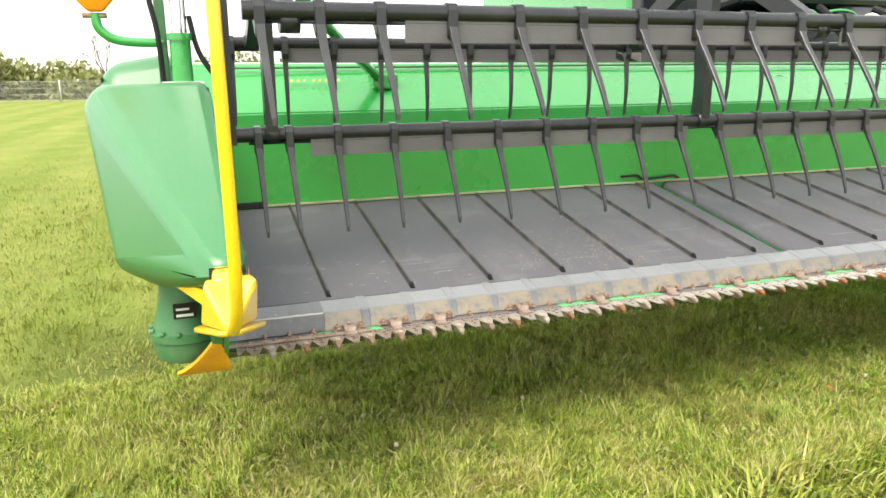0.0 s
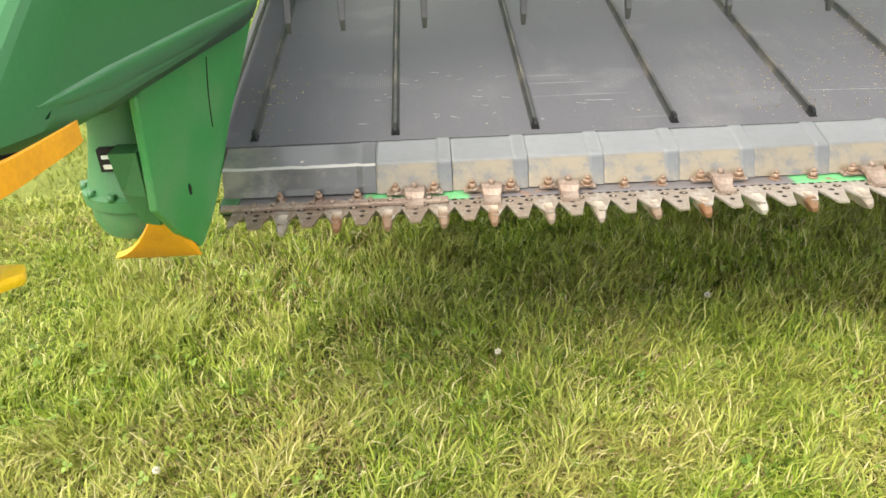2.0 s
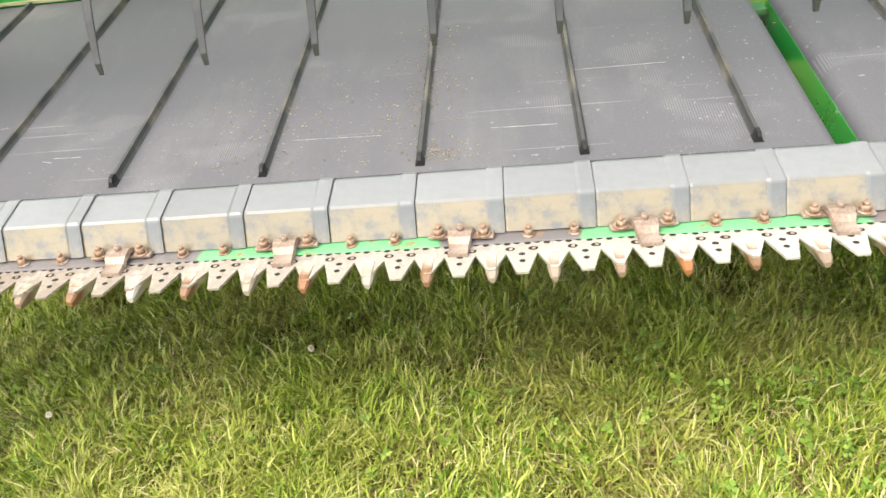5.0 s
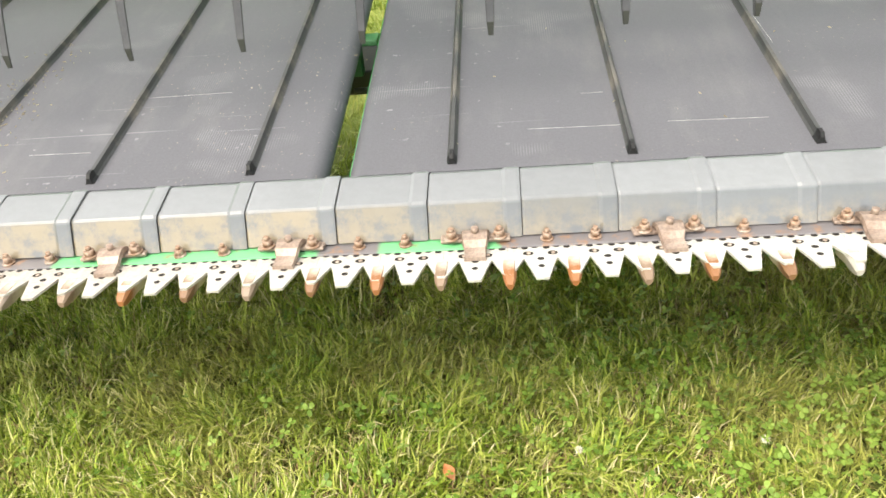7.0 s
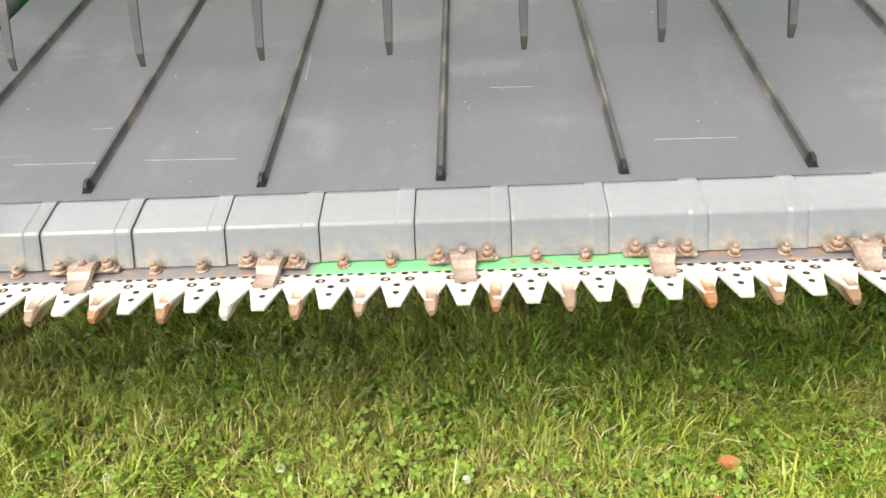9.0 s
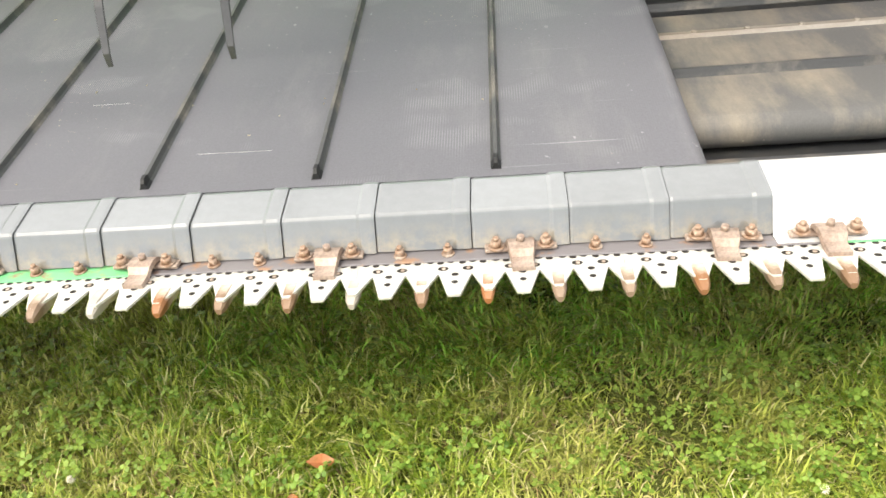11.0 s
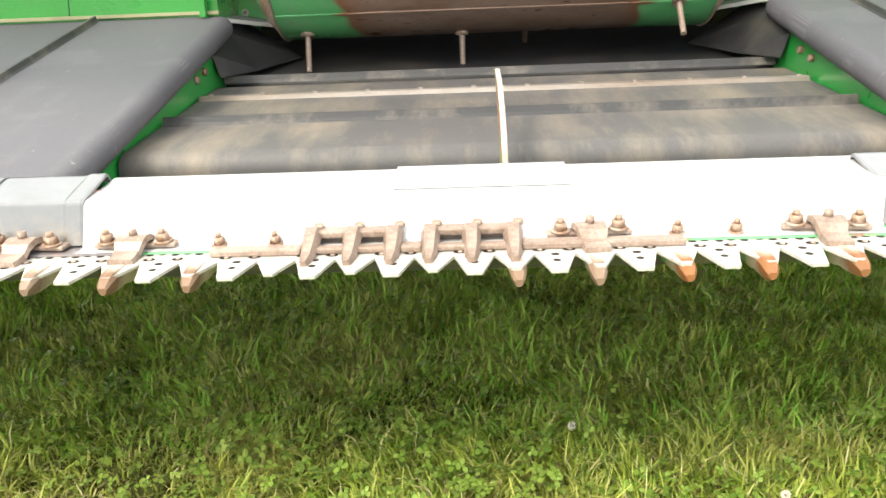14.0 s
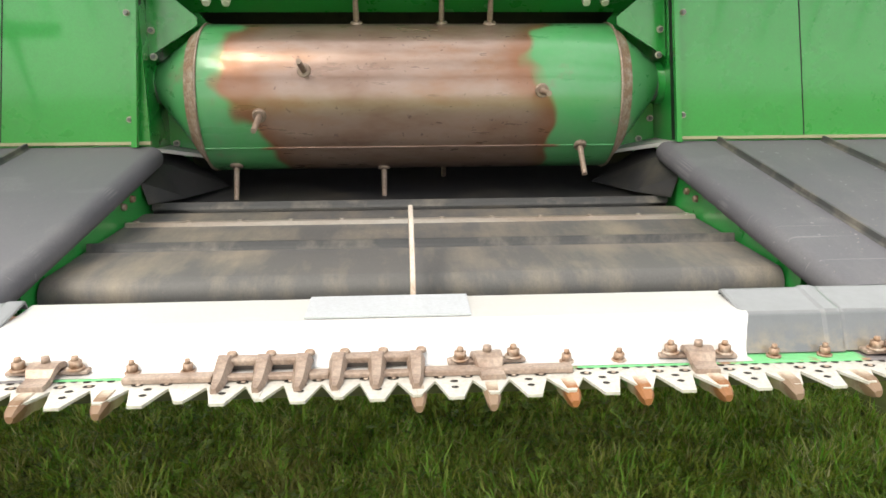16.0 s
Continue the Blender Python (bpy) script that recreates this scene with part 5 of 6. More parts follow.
for x, z, l in ((4.878, 1.352, 0.05), (4.831, 1.309, 0.035), (4.779, 1.315, 0.05), (4.90, 1.292, 0.03), (6.893, 1.360, 0.03), (6.975, 1.357, 0.05), (6.861, 1.298, 0.03), (7.05, 1.273, 0.02), (7.221, 1.335, 0.07), (7.33, 1.318, 0.05), (4.42, 1.33, 0.04), (4.15, 1.29, 0.035), (3.70, 1.34, 0.04)):
    bm = bmesh.new()
    y = KY + (z - KZ) / SLOPE
    t = clip_rng.uniform(-0.7, 0.7)
    pts = [(x + l * u, y + l * (v + u * t) * 0.78 - 0.002, z + l * (v + u * t) * 0.62 + 0.001) for u, v in ((-0.5, 0.0), (-0.15, 0.13), (0.2, 0.12), (0.5, -0.05))]
    tube(bm, arc(pts, 3), 0.0012, 5)
    tagged(part("grass_clipping", bm, THATCH), "dry curled grass clipping stuck on the green sheet", "grass clipping", group="clippings on the sheet")
# The maker's mark on the left is shown as plain slanted bars.
along = Vector((0, 0.78, 0.62))
n = Vector((0, -0.62, 0.78))
bar_mark = None
for i in range(9):
    x = 0.90 + 0.028 * i + (0.014 if i > 3 else 0)
    if bar_mark is None:
        bm = bmesh.new()
        q = Vector((0, KY + 0.13, KZ + 0.128)) + n * 0.004
        bm.faces.new([bm.verts.new(q + Vector((u, 0, 0)) + along * v) for u, v in ((0, 0), (0.013, 0), (0.018, 0.017), (0.005, 0.017))])
        bar_mark = part("maker_mark", bm, FADED_YELLOW, frame_thing, "slanted yellow bar")
        bar_mark.location.x = x
    else:
        again(bar_mark, frame_thing, pose(x, 0, 0))
bm = bmesh.new()
tube(bm, [(1.36, 1.19, 1.33), (1.10, 0.86, 1.50), (0.88, 0.58, 1.66)], 0.022, 8)
box(bm, (1.30, 1.13, 1.30), (1.42, 1.25, 1.37), 0.01)
part("brace", bm, GREEN, frame_thing, "green steel brace on the top beam")
bm = bmesh.new()
tube(bm, arc([(0.70, 1.24, 1.40), (2.0, 1.26, 1.405), (3.4, 1.25, 1.41), (4.8, 1.26, 1.405)]), 0.006, 6)
part("cable", bm, GREEN_DARK, frame_thing)


# ---- feed drum ----
drum = thing("feed_drum", "worn brown and green steel feed drum with steel fingers", "feed drum", (5.855, 1.16, 0.925))
R = 0.20
bm = bmesh.new()
rings = []
for x, rr, dz in ((-0.70, 0.05, 0.04), (-0.695, 0.055, 0.04), (-0.556, R - 0.004, 0.0), (-0.55, R, 0), (-0.4, R, 0), (0, R, 0), (0.4, R, 0), (0.55, R, 0), (0.556, R - 0.004, 0.0), (0.695, 0.055, 0.04), (0.70, 0.05, 0.04)):
    rings.append([Vector((x, rr * math.cos(t), dz + rr * math.sin(t))) for t in [2 * math.pi * i / 56 for i in range(56)]])
loft(bm, rings, smooth=True)
part("shell", bm, DRUM, drum, "polished brown drum shell with green paint at the ends", smooth=True)
for x in (-0.553, 0.553):
    bm = bmesh.new()
    tube(bm, [(x, (R + 0.001) * math.cos(t), (R + 0.001) * math.sin(t)) for t in [2 * math.pi * i / 48 for i in range(49)]], 0.0035, 6)
    part("weld_seam", bm, CAST, drum, "rusty weld seam round the drum")
for d in (-1, 1):
    bm = bmesh.new()
    rings = []
    for x, rr, dz in ((0.557, R - 0.0025, 0.0), (0.590, 0.1665, 0.0092)):
        rings.append([Vector((d * x, rr * math.cos(t), dz + rr * math.sin(t))) for t in [2 * math.pi * i / 48 for i in range(48)]])
    loft(bm, rings, smooth=True)
    part("rust_band", bm, BOLT, drum, "rusty band beside the weld", smooth=True)
bm = bmesh.new()
a = radians(221)
box(bm, (-0.55, -0.004, -0.002), (0.55, 0.004, 0.0025), 0.001)
seam = part("shell_seam", bm, DRUM, drum, "thin seam along the drum")
seam.matrix_basis = pose(0, R * math.cos(a), R * math.sin(a)) @ Matrix.Rotation(a - math.pi / 2, 4, "X")
FINGERS = [(-0.147, 98), (0.088, 94), (0.22, 102), (-0.276, 160), (0.34, 176), (-0.394, 193), (0.456, 221), (-0.485, 246), (-0.08, 256), (0.10, 300), (-0.2, 320), (0.3, 40)]
finger = boss = None
for x, deg in FINGERS:
    a = radians(deg)
    out = 0.075 + 0.05 * math.sin(radians(deg - 90) / 1.0) ** 2
    m = pose(x, R * math.cos(a), R * math.sin(a)) @ Matrix.Rotation(a - math.pi / 2 + radians(8), 4, "X")
    if finger is None:
        bm = bmesh.new()
        rod(bm, (0, 0, -0.03), (0, 0, 0.095), 0.0082, 0.0072, 10)
        finger = part("finger", bm, CAST, drum, "bare steel finger", smooth=True)
        finger.matrix_basis = m
        bm = bmesh.new()
        rod(bm, (0, 0, -0.006), (0, 0, 0.006), 0.021, 0.016, 14)
        boss = part("finger_guide", bm, CAST, finger)
    else:
        f = again(finger, drum, m)
        again(boss, f)


# ---- reel ----
RR = 0.63


def tine_mesh(lean):
    """A flat curved plastic finger on its clamp."""
    bm = bmesh.new()
    drop = math.sqrt(0.315 ** 2 - 3.0 * (lean * lean - 0.14 ** 2)) / 0.315 if lean < -0.14 else 1.0
    rings = []
    for s, y, w, t in ((0.04, -0.012 + 0.08 * lean, 0.0125, 0.008), (0.09, -0.013 + 0.22 * lean, 0.0100, 0.007), (0.13, -0.016 + 0.36 * lean, 0.0090, 0.006), (0.18, -0.017 + 0.53 * lean, 0.0082, 0.0055), (0.23, -0.014 + 0.72 * lean, 0.0074, 0.005), (0.295, -0.006 + 0.95 * lean, 0.006, 0.0045), (0.315, lean, 0.004, 0.003)):
        rings.append([Vector((w * u, y + t * v, -s * drop)) for u, v in ((-0.8, -1.0), (0.85, -0.75), (1.0, -0.3), (0.85, 0.15), (-0.45, 0.3), (-0.6, 1.2), (-1.0, 1.2), (-1.0, -0.7))])
    loft(bm, rings)
    rings = []
    for x, k in ((-0.0135, 0.9), (-0.011, 1.0), (0.011, 1.0), (0.0135, 0.9)):
        rings.append([Vector((x, -0.002 + k * y, -0.012 + k * z)) for y, z in ((-0.020, 0.038), (0.016, 0.041), (0.029, 0.022), (0.029, -0.012), (0.010, -0.030), (-0.008, -0.052), (-0.022, -0.050), (-0.029, -0.030), (-0.029, 0.020))])
    loft(bm, rings, 1)
    return bm


def build_reel(x0, x1, height, spiders, bats, firsts, label):
    """Six tine tubes on spiders round one centre tube."""
    reel = thing("reel", label, "reel", (0, 0.26, height), "reel halves")
    bm = bmesh.new()
    rod(bm, (x0, 0, 0), (x1, 0, 0), 0.085, seg=24)
    part("centre_tube", bm, BLACK, reel, smooth=True)
    tine = {}
    for k in range(6):
        a = radians(-90 + 60 * k - (2.5 if k == 5 else 0))
        cy, cz = RR * math.cos(a), RR * math.sin(a)
        bm = bmesh.new()
        rod(bm, (x0 + 0.02, cy, cz), (x1, cy, cz), 0.024, seg=14)
        bar = part("tine_bar", bm, BLACK, reel, "black steel tine tube", smooth=True)
        bm = bmesh.new()
        rod(bm, (x0 + 0.06, cy - 0.008, cz - 0.026), (x1, cy - 0.008, cz - 0.026), 0.006, seg=6)
        part("rod", bm, BLACK, bar)
        for xa, xb in bats:
            xa = xa + 0.17 if k == 5 and xa < 1 else xa
            bm = bmesh.new()
            prism(bm, [(cy - 0.014, cz - 0.018), (cy - 0.008, cz - 0.018), (cy - 0.006, cz - 0.072), (cy - 0.012, cz - 0.075)], 0, xa, xb)
            part("bat", bm, GREY_SLAT, bar, "flat grey bat strip")
        lean = {5: -0.17, 4: -0.17, 0: -0.14}.get(k, 0.0)
        places = list(firsts.get(k, (x0 + 0.26 + 0.03 * k,)))
        while places[-1] + 0.1945 < x1 - 0.05:
            places.append(places[-1] + 0.1945)
        for x in places:
            if lean not in tine:
                tine[lean] = part("tine", tine_mesh(lean), [TINE, BLACK], bar, "curved black plastic tine")
                tine[lean].location = (x, cy, cz)
            else:
                again(tine[lean], bar, pose(x, cy, cz, 1.2 * math.sin(13 * x), 1.0 * math.sin(7 * x), 0))
    arm = None
    for x in spiders:
        bm = bmesh.new()
        rod(bm, (-0.02, 0, 0), (0.02, 0, 0), 0.12, seg=24)
        spider = part("spider", bm, BLACK, reel, "black six-armed reel spider")
        spider.location.x = x
        for k in range(6):
            turn = Matrix.Rotation(radians(-90 + 60 * k), 4, "X")
            if arm is None:
                bm = bmesh.new()
                loft(bm, [[Vector((u, rr, v * w)) for u, v in ((-0.019, -1), (0.019, -1), (0.019, 1), (-0.019, 1))] for rr, w in ((0.10, 0.05), (0.35, 0.036), (RR + 0.01, 0.028))])
                rod(bm, (-0.025, RR, 0), (0.025, RR, 0), 0.030, seg=14)
                rod(bm, (-0.02, RR - 0.06, 0), (0.02, RR - 0.06, 0), 0.012, 0.012, 8)
                arm = part("arm", bm, BLACK, spider)
                arm.matrix_basis = turn
            else:
                again(arm, spider, turn)
    return reel


near_reel = build_reel(0.60, 4.62, 1.80, (0.735, 2.43, 4.17), ((0.86, 2.36), (2.50, 4.10)), {0: (0.69, 0.79, 0.951), 5: (0.66, 0.807, 0.964), 1: (0.66, 0.863)}, "black pickup reel with tubes and many plastic tines")
bm = bmesh.new()
prism(bm, [(-0.05, 0.3), (0.05, 0.3), (0.03, -0.66), (-0.03, -0.66)], 0, 0.600, 0.622)
part("end_arm", bm, BLACK, near_reel, "flat black arm at the reel end")
build_reel(4.70, 8.0, 2.05, (4.85, 7.4), ((4.98, 6.1), (6.2, 7.3)), {0: (4.908,)}, "black pickup reel raised over the feed drum")


# ---- crop divider and end of the header ----
divider = thing("crop_divider", "large green plastic crop divider with yellow nose and rod", "crop divider", (0, 0, 0))
bm = bmesh.new()
hull(bm, [(0.478, -0.735, 0.985), (0.556, -0.735, 0.985), (0.47, -0.72, 0.935), (0.562, -0.72, 0.94),
          (0.208, 0.02, 1.282), (0.25, 0.03, 1.335), (0.535, -0.01, 1.342), (0.548, 0.02, 1.30),
          (0.283, -0.34, 0.905), (0.272, -0.12, 0.858), (0.40, -0.45, 0.865),
          (0.568, -0.62, 0.968), (0.575, 0.27, 0.885), (0.572, -0.50, 0.913), (0.577, 0.26, 0.842),
          (0.215, 0.42, 1.28), (0.25, 0.42, 1.33), (0.53, 0.42, 1.335), (0.56, 0.44, 0.865), (0.55, 0.44, 0.832), (0.26, 0.42, 0.84)], 0.024, 4)
part("body", bm, GREEN_PLASTIC, divider, "pale green moulded divider body", smooth="edges")
bm = bmesh.new()
rings = []
for y, z, x, w in ((-0.62, 0.966, 0.563, 0.2), (-0.56, 0.959, 0.568, 0.7), (-0.45, 0.948, 0.571, 1.0), (-0.1, 0.916, 0.575, 1.0), (0.27, 0.880, 0.578, 1.0), (0.44, 0.858, 0.567, 0.8)):
    rings.append([Vector((x - 0.012, y, z + 0.013 * w)), Vector((x + 0.002, y, z + 0.008 * w)), Vector((x + 0.005, y, z + 0.001)), Vector((x + 0.001, y, z - 0.014 * w)), Vector((x - 0.012, y, z - 0.045 * w))])
loft(bm, rings, smooth=True)
part("rib", bm, GREEN_PLASTIC, divider, "moulded green rib")
bm = bmesh.new()
hull(bm, [(0.494, -0.70, 0.90), (0.549, -0.70, 0.90), (0.494, -0.70, 0.982), (0.549, -0.70, 0.982), (0.485, -0.80, 0.90), (0.562, -0.80, 0.90), (0.494, -0.79, 0.972), (0.549, -0.79, 0.972)], 0.008, 2)
part("nose_socket", bm, YELLOW, divider, "yellow nose socket", smooth="edges")
bm = bmesh.new()
hull(bm, [(0.474, -0.812, 0.966), (0.574, -0.825, 0.971), (0.478, -0.77, 0.966), (0.566, -0.77, 0.970), (0.464, -0.79, 0.882), (0.572, -0.77, 0.874), (0.47, -0.75, 0.88), (0.57, -0.75, 0.88), (0.501, -1.01, 0.950), (0.517, -1.01, 0.950), (0.498, -1.01, 0.936), (0.520, -1.01, 0.936)], 0.006, 2)
part("nose", bm, YELLOW, divider, "bright yellow wedge nose", smooth="edges")
bm = bmesh.new()
hull(bm, [(0.450, -0.785, 0.866), (0.590, -0.765, 0.856), (0.450, -0.785, 0.877), (0.590, -0.765, 0.868), (0.492, -1.025, 0.932), (0.526, -1.025, 0.932), (0.492, -1.025, 0.941), (0.526, -1.025, 0.941), (0.46, -0.74, 0.866), (0.575, -0.73, 0.858)], 0.004, 2)
part("nose_flange", bm, YELLOW, divider, "yellow flange under the nose", smooth="edges")
for s in (-1, 1):
    c = 0.525
    bm = bmesh.new()
    pts = [(c + 0.02, -0.745, 0.932), (c + 0.040, -0.70, 0.930), (c + 0.050, -0.575, 0.922)] if s > 0 else [(c - 0.04, -0.74, 0.91), (c - 0.071, -0.63, 0.908), (c - 0.112, -0.525, 0.912)]
    rings = []
    for i, p in enumerate(arc(pts, 4)):
        h = 0.016 - 0.0005 * i
        rings.append([Vector(p) + Vector((0, u, v)) for u, v in ((-0.011, -h), (0.011, -h), (0.011, h), (-0.011, h))])
    loft(bm, rings)
    part("wing", bm, YELLOW if s < 0 else ORANGE, divider, "curved yellow side wing")
bm = bmesh.new()
tube(bm, arc([(0.507, -0.96, 0.938), (0.509, -1.02, 0.945), (0.513, -1.08, 0.962), (0.517, -1.125, 1.01), (0.517, -1.155, 1.10), (0.515, -1.17, 1.3), (0.511, -1.18, 1.75)]), 0.0096, 12)
part("divider_rod", bm, YELLOW, divider, "long upright yellow rod", smooth=True)
bm = bmesh.new()
hull(bm, [(0.486, -0.739, 0.925), (0.558, -0.739, 0.925), (0.488, -0.739, 0.980), (0.555, -0.739, 0.980), (0.49, -0.6, 0.92), (0.55, -0.6, 0.92), (0.55, -0.6, 0.95), (0.49, -0.6, 0.95)])
part("socket_recess", bm, HOLE, divider)

end_panel = thing("end_panel", "green steel end panel with knife drive case and skid shoe", "end panel", (0, 0, 0))
bm = bmesh.new()
prism(bm, [(-0.165, 0.560), (-0.150, 0.548), (-0.11, 0.555), (-0.06, 0.566), (-0.01, 0.581), (0.065, 0.609), (0.131, 0.648), (0.19, 0.676), (0.337, 0.725), (0.525, 0.795), (0.55, 0.90), (-0.05, 0.90), (-0.285, 0.87), (-0.312, 0.70), (-0.24, 0.625), (-0.19, 0.58)], 0, 0.519, 0.531)
bmesh.ops.bevel(bm, geom=bm.edges[:], offset=0.003, segments=1, affect="EDGES")
part("inner_plate", bm, GREEN_SCUFFED, end_panel, "scuffed green inner plate")
bm = bmesh.new()
prism(bm, [(-0.152 + 0.0062 * math.cos(t), 0.662 + 0.0105 * math.sin(t)) for t in [2 * math.pi * i / 16 for i in range(16)]], 0, 0.529, 0.5325)
part("oval_hole", bm, HOLE, end_panel, "dark oval hole")
bm = bmesh.new()
tube(bm, arc([(0.5312, 0.091, 0.825), (0.5312, 0.066, 0.778), (0.5312, 0.053, 0.741), (0.5312, 0.045, 0.702)]), 0.0018, 6)
part("slit", bm, HOLE, end_panel, "dark slit")
bm = bmesh.new()
rings = []
for z, r in ((0.565, 0.060), (0.578, 0.086), (0.60, 0.094), (0.632, 0.094), (0.636, 0.102), (0.656, 0.102), (0.660, 0.092), (0.70, 0.080), (0.76, 0.066), (0.82, 0.064), (0.92, 0.075)):
    rings.append([Vector((0.425 + r * math.cos(t), -0.08 + r * math.sin(t), z)) for t in [2 * math.pi * i / 28 for i in range(28)]])
loft(bm, rings, smooth=True)
part("drive_case", bm, GREEN_DARK, end_panel, "round dark green knife drive case", smooth=True)
for i in range(8):
    t = math.pi * (0.95 + 0.16 * i)
    bm = bmesh.new()
    rod(bm, (0.425 + 0.095 * math.cos(t), -0.08 + 0.095 * math.sin(t), 0.655), (0.425 + 0.095 * math.cos(t), -0.08 + 0.095 * math.sin(t), 0.668), 0.009, 0.0075, 6)
    part("case_bolt", bm, GREEN_DARK, end_panel)
bm = bmesh.new()
box(bm, (0.395, -0.162, 0.705), (0.455, -0.148, 0.745))
part("case_label", bm, HOLE, end_panel, "small dark label plate")
bm = bmesh.new()
box(bm, (0.402, -0.165, 0.711), (0.447, -0.1615, 0.718))
box(bm, (0.402, -0.165, 0.729), (0.437, -0.1615, 0.735))
part("label_bars", bm, WHITE_STICKER, end_panel)
bm = bmesh.new()
loft(bm, [[Vector((0.488, -0.27, 0.66)), Vector((0.516, -0.27, 0.655)), Vector((0.516, -0.24, 0.655)), Vector((0.488, -0.24, 0.66))],
          [Vector((0.478, -0.29, 0.72)), Vector((0.516, -0.30, 0.72)), Vector((0.516, -0.26, 0.72)), Vector((0.478, -0.25, 0.72))],
          [Vector((0.475, -0.30, 0.79)), Vector((0.516, -0.30, 0.79)), Vector((0.516, -0.26, 0.79)), Vector((0.475, -0.26, 0.79))]])
part("brace", bm, GREEN_DARK, end_panel, "green brace strap")
bm = bmesh.new()
rings = []
for i in range(13):
    u = i / 12
    x = 0.392 + 0.142 * u
    w = (u / 0.72) ** 1.6 if u < 0.72 else (1.0 if u < 0.84 else 1.0 - 0.9 * (u - 0.84) / 0.16)
    rings.append([Vector((x, -0.172, 0.543)), Vector((x, -0.182, 0.548)), Vector((x, -0.192 - 0.066 * w, 0.556 + 0.105 * w)), Vector((x, -0.180 - 0.066 * w, 0.560 + 0.108 * w))])
loft(bm, rings)
part("skid_shoe", bm, ORANGE, end_panel, "orange-yellow skid shoe", smooth=True)
bm = bmesh.new()
hull(bm, [(0.26, 0.46, 0.80), (0.465, 0.46, 0.80), (0.24, 1.30, 0.86), (0.465, 1.30, 0.86), (0.20, 0.50, 1.30), (0.235, 0.56, 1.40), (0.45, 0.56, 1.44), (0.465, 0.46, 1.28), (0.19, 1.3, 1.42), (0.465, 1.3, 1.46)], 0.05, 4)
part("side_shield", bm, GREEN_PLASTIC, end_panel, "rounded pale green side shield", smooth="edges")

bm = bmesh.new()
box(bm, (0.529, -0.012, 0.5395), (0.566, 0.05, 0.5585), 0.002)
part("bar_mount", bm, GREEN_DARK, end_panel, "dark green mount that holds the cutterbar")
bm = bmesh.new()
box(bm, (0.36, 0.10, 0.72), (0.52, 0.42, 0.90), 0.01)
part("divider_mount", bm, GREEN_DARK, end_panel, "dark green mount inside the divider")

cylinder = thing("lift_cylinder", "upright green hydraulic cylinder with black hoses", "hydraulic cylinder", (0.475, 0.16, 1.33))
bm = bmesh.new()
rod(bm, (0, 0, 0.0), (0, 0, 0.135), 0.031, 0.030, 18)
rod(bm, (0, 0, 0.13), (0, 0, 0.15), 0.036, 0.036, 18)
part("barrel", bm, GREEN, cylinder, smooth=True)
bm = bmesh.new()
rod(bm, (0, 0, 0.15), (0.0, 0.0, 0.65), 0.023, seg=16)
part("piston_rod", bm, CHROME, cylinder, "grey steel piston rod", smooth=True)
bm = bmesh.new()
box(bm, (-0.06, -0.04, -0.012), (0.06, 0.04, 0.012), 0.004)
part("foot", bm, GALV, cylinder, "pale bracket foot")
bm = bmesh.new()
box(bm, (-0.065, 0.03, -0.01), (-0.035, 0.06, 0.62), 0.004)
part("guide_post", bm, GREEN_DARK, cylinder, "dark green guide post")
for pts in (((0.03, 0, 0.20), (0.05, 0, 0.10), (0.09, 0.0, 0.03), (0.12, 0.02, -0.02)), ((-0.075, 0, 0.6), (-0.08, 0, 0.3), (-0.06, 0, 0.15), (-0.055, 0.02, 0.0))):
    bm = bmesh.new()
    tube(bm, arc(pts), 0.008, 8)
    part("hose", bm, HOSE, cylinder, "black hydraulic hose", smooth=True)

lamp = thing("marker_lamp", "amber marker lamp on a bent green tube", "lamp", (0.40, 0.20, 1.455))
bm = bmesh.new()
tube(bm, arc([(0.03, 0, 0.0), (-0.06, 0, 0.002), (-0.11, 0, 0.012), (-0.143, 0, 0.04), (-0.15, 0, 0.08)]), 0.014, 10)
part("bracket", bm, GREEN, lamp, smooth=True)
bm = bmesh.new()
hull(bm, [(-0.25, -0.015, 0.105), (-0.21, -0.015, 0.105), (-0.25, 0.02, 0.105), (-0.21, 0.02, 0.105), (-0.29, -0.025, 0.15), (-0.17, -0.025, 0.15), (-0.29, 0.03, 0.15), (-0.17, 0.03, 0.15), (-0.29, -0.02, 0.24), (-0.17, -0.02, 0.24), (-0.29, 0.03, 0.24), (-0.17, 0.03, 0.24)], 0.008, 2)
part("lens", bm, LAMP, lamp, "amber plastic lens", smooth=True).location = (0.082, 0, -0.02)
bm = bmesh.new()
rod(bm, (-0.265, 0, 0.095), (-0.20, 0, 0.095), 0.008, seg=8)
part("lamp_bolt", bm, BOLT, lamp).location = (0.082, 0, -0.02)


# ---- the combine behind the header ----
combine = thing("combine_harvester", "large green combine harvester standing behind the header", "combine harvester", (5.87, 2.6, 0))
bm = bmesh.new()
prism(bm, [(-1.0, 0.75), (1.2, 1.0), (1.2, 1.75), (-1.0, 1.3)], 0, -0.72, 0.72)
part("feeder_house", bm, BLACK, combine, "dark feeder house")
bm = bmesh.new()
hull(bm, [(-1.22, 1.6, 1.25), (1.42, 1.6, 1.25), (-1.22, 5.5, 1.25), (1.42, 5.5, 1.25), (-1.22, 1.6, 3.2), (1.42, 1.6, 3.2), (-1.15, 5.5, 3.6), (1.35, 5.5, 3.6)], 0.08, 3)
part("body", bm, GREEN, combine, "green body panels", smooth="edges")
bm = bmesh.new()
box(bm, (-1.34, 0.35, 1.62), (1.44, 1.6, 1.72), 0.02)
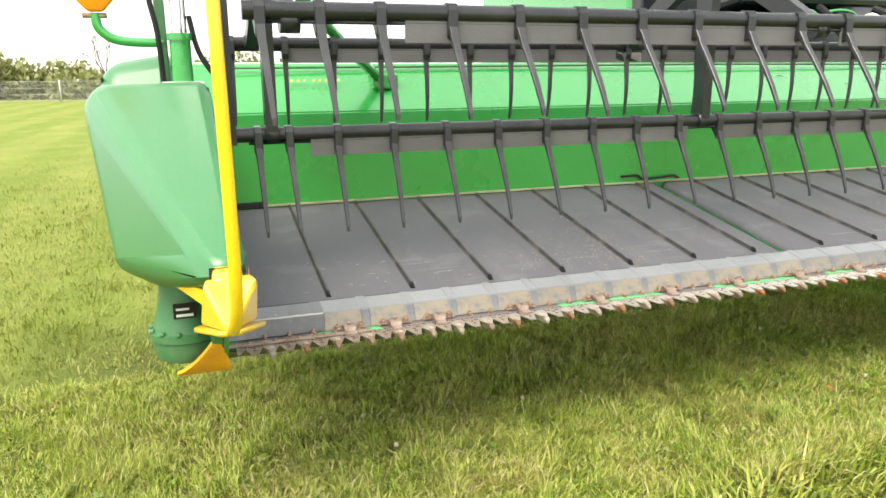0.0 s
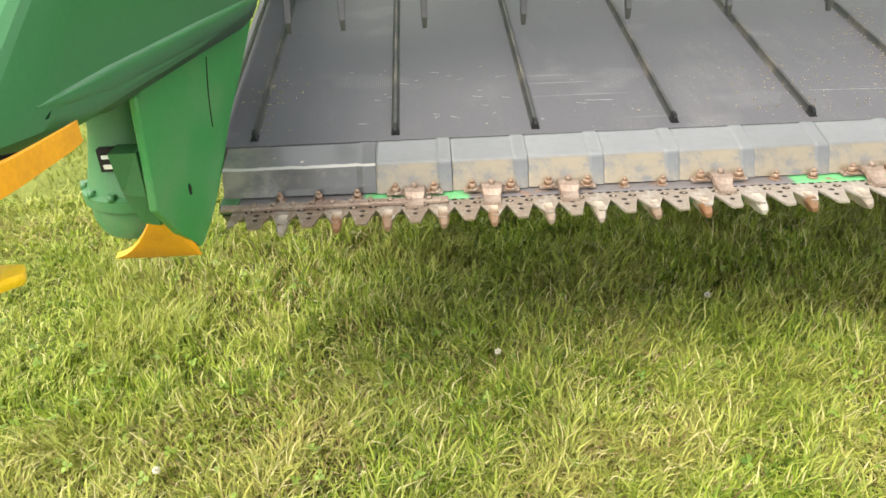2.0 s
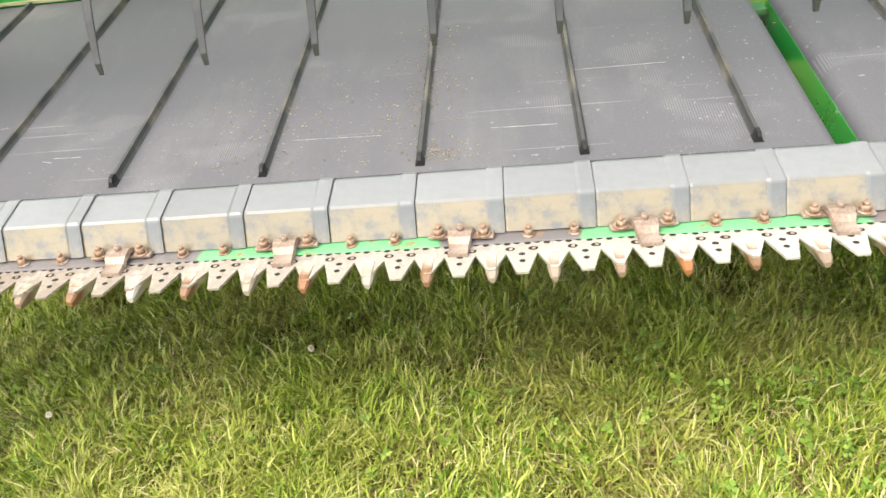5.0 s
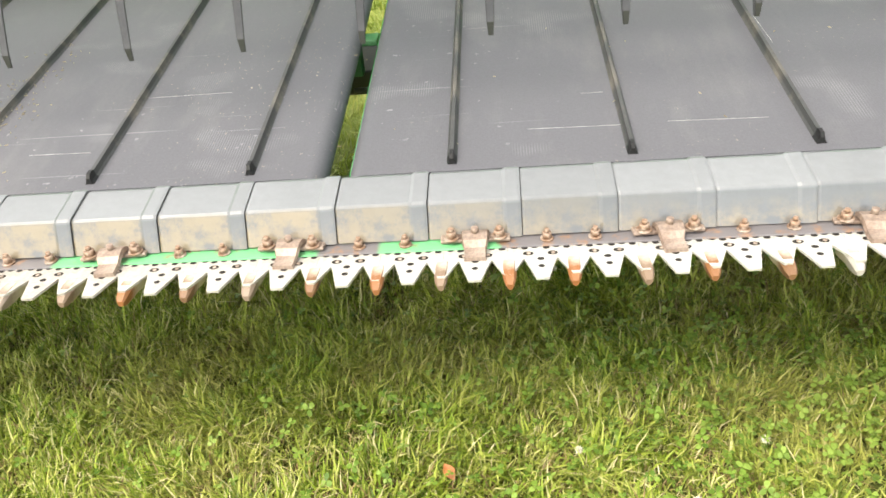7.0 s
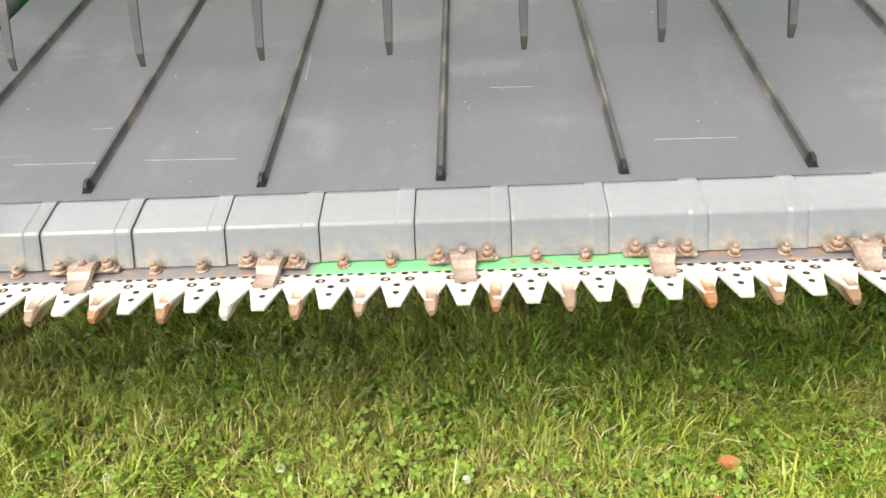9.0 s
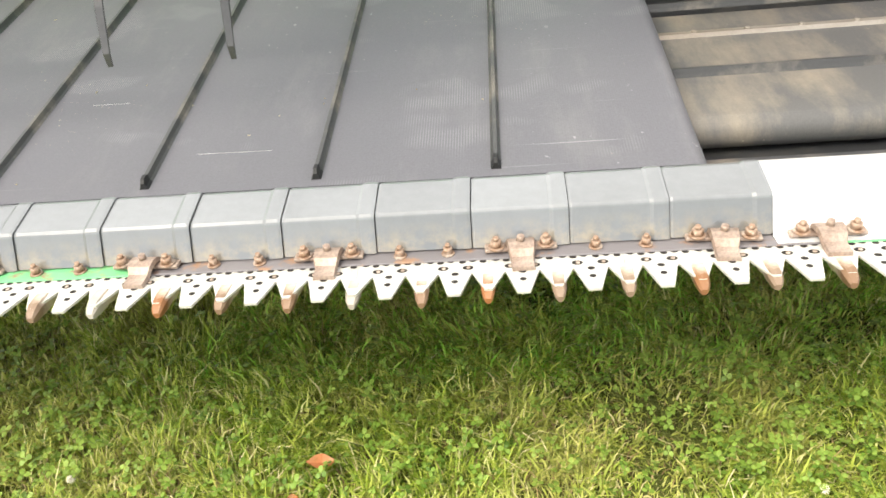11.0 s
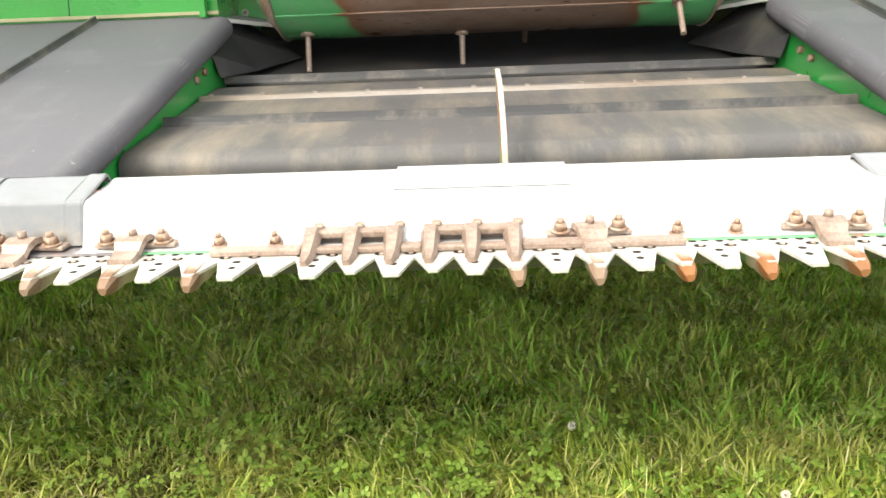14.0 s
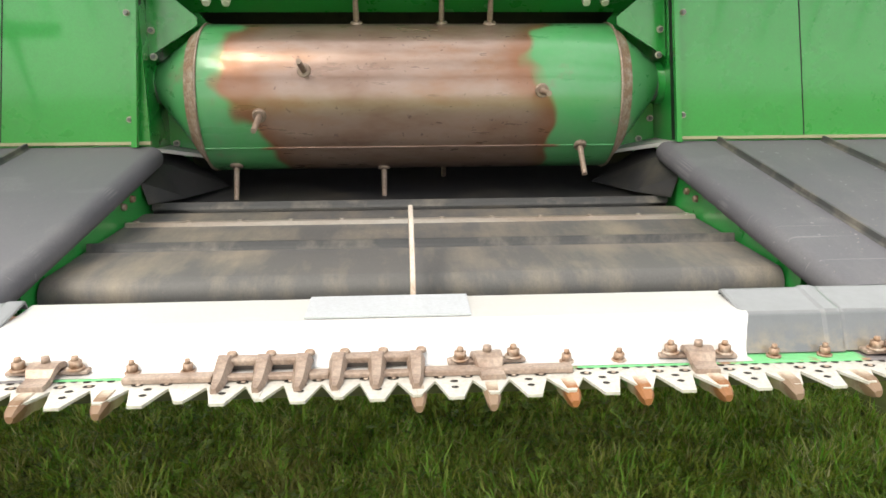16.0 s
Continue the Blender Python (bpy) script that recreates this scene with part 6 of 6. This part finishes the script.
box(bm, (-0.9, 0.5, 1.72), (0.95, 1.55, 1.80), 0.02)
part("cab_floor", bm, BLACK, combine, "dark cab floor")
bm = bmesh.new()
box(bm, (-1.23, 1.40, 1.26), (1.44, 1.58, 2.10), 0.02)
part("bulkhead", bm, BLACK, combine, "black bulkhead below the cab")
for x in (-0.35, 0.1):
    bm = bmesh.new()
    tube(bm, arc([(x - 0.22, 0.42, 1.76), (x - 0.16, 0.40, 1.86), (x, 0.38, 1.90), (x + 0.2, 0.40, 1.88), (x + 0.3, 0.42, 1.78)]), 0.014, 8)
    part("grab_bar", bm, GREEN, combine, "bent green tube before the cab", smooth=True)
bm = bmesh.new()
hull(bm, [(-0.9, 0.45, 1.95), (0.9, 0.45, 1.95), (-0.9, 1.6, 1.8), (0.9, 1.6, 1.8), (-0.85, 0.6, 3.3), (0.85, 0.6, 3.3), (-0.85, 1.6, 3.3), (0.85, 1.6, 3.3)], 0.05, 2)
part("cab_glass", bm, material("cab_glass", (0.02, 0.025, 0.025), 0.05), combine, "dark cab glass", smooth="edges")
for s in (-1, 1):
    bm = bmesh.new()
    rings = []
    for x, rr in ((-0.40, 0.60), (-0.42, 0.81), (-0.34, 0.885), (0.34, 0.885), (0.42, 0.81), (0.40, 0.60)):
        rings.append([Vector((x, rr * math.cos(t), rr * math.sin(t))) for t in [2 * math.pi * i / 48 for i in range(48)]])
    loft(bm, rings, smooth=True)
    wheel = part("tyre", bm, TYRE, combine, "dusty black lugged tyre", smooth=True)
    wheel.location = (s * 2.05, 0.75, 0.93)
    for side in (-1, 1):
        lug = None
        for i in range(22):
            turn = Matrix.Rotation(2 * math.pi * i / 22 + (0.0 if side < 0 else math.pi / 22), 4, "X")
            if lug is None:
                bm = bmesh.new()
                rings = []
                for x, d in ((0.02 * side, 0.0), (0.40 * side, -0.20)):
                    c, sn = math.cos(d), math.sin(d)
                    rad, tan = Vector((0, c, sn)), Vector((0, -sn, c))
                    rings.append([Vector((x, 0, 0)) + rad * r + tan * w for r, w in ((0.86, -0.035), (0.935, -0.025), (0.935, 0.025), (0.86, 0.035))])
                loft(bm, rings)
                lug = part("lug", bm, TYRE, wheel)
                lug.matrix_basis = turn
            else:
                again(lug, wheel, turn)
    bm = bmesh.new()
    rod(bm, (-0.36, 0, 0), (0.36, 0, 0), 0.58, seg=32)
    part("rim", bm, YELLOW, wheel, "yellow steel rim", smooth=True)
bm = bmesh.new()
for x in (1.60, 1.98):
    rod(bm, (x, 0.16, 0.62), (x, 0.34, 2.45), 0.022, seg=8)
box(bm, (1.40, 0.335, 1.655), (2.42, 0.375, 1.70), 0.006)
rod(bm, (2.17, 0.35, 1.69), (2.17, 0.37, 2.45), 0.018, seg=8)
rod(bm, (2.36, 0.35, 1.69), (2.36, 0.37, 2.45), 0.018, seg=8)
rod(bm, (1.60, 0.33, 2.02), (2.36, 0.36, 2.02), 0.014, seg=8)
for i in range(4):
    z = 0.72 + 0.27 * i
    y = 0.16 + 0.18 * (z - 0.62) / 1.83
    rod(bm, (1.60, y, z), (1.98, y, z), 0.018, seg=8)
part("ladder", bm, GREEN_DARK, combine, "dark green access ladder and railing")
bm = bmesh.new()
box(bm, (-1.34, 0.34, 1.70), (-1.235, 0.40, 1.93), 0.01)
part("side_lamp", bm, LAMP, combine, "orange side lamp")
for s in (-1, 1):
    bm = bmesh.new()
    tube(bm, arc([(0.35 * s, -0.9, 1.2), (0.5 * s, -0.4, 1.6), (0.3 * s, 0.2, 1.9)]), 0.03, 8)
    part("hydraulic_hose", bm, HOSE, combine, smooth=True)
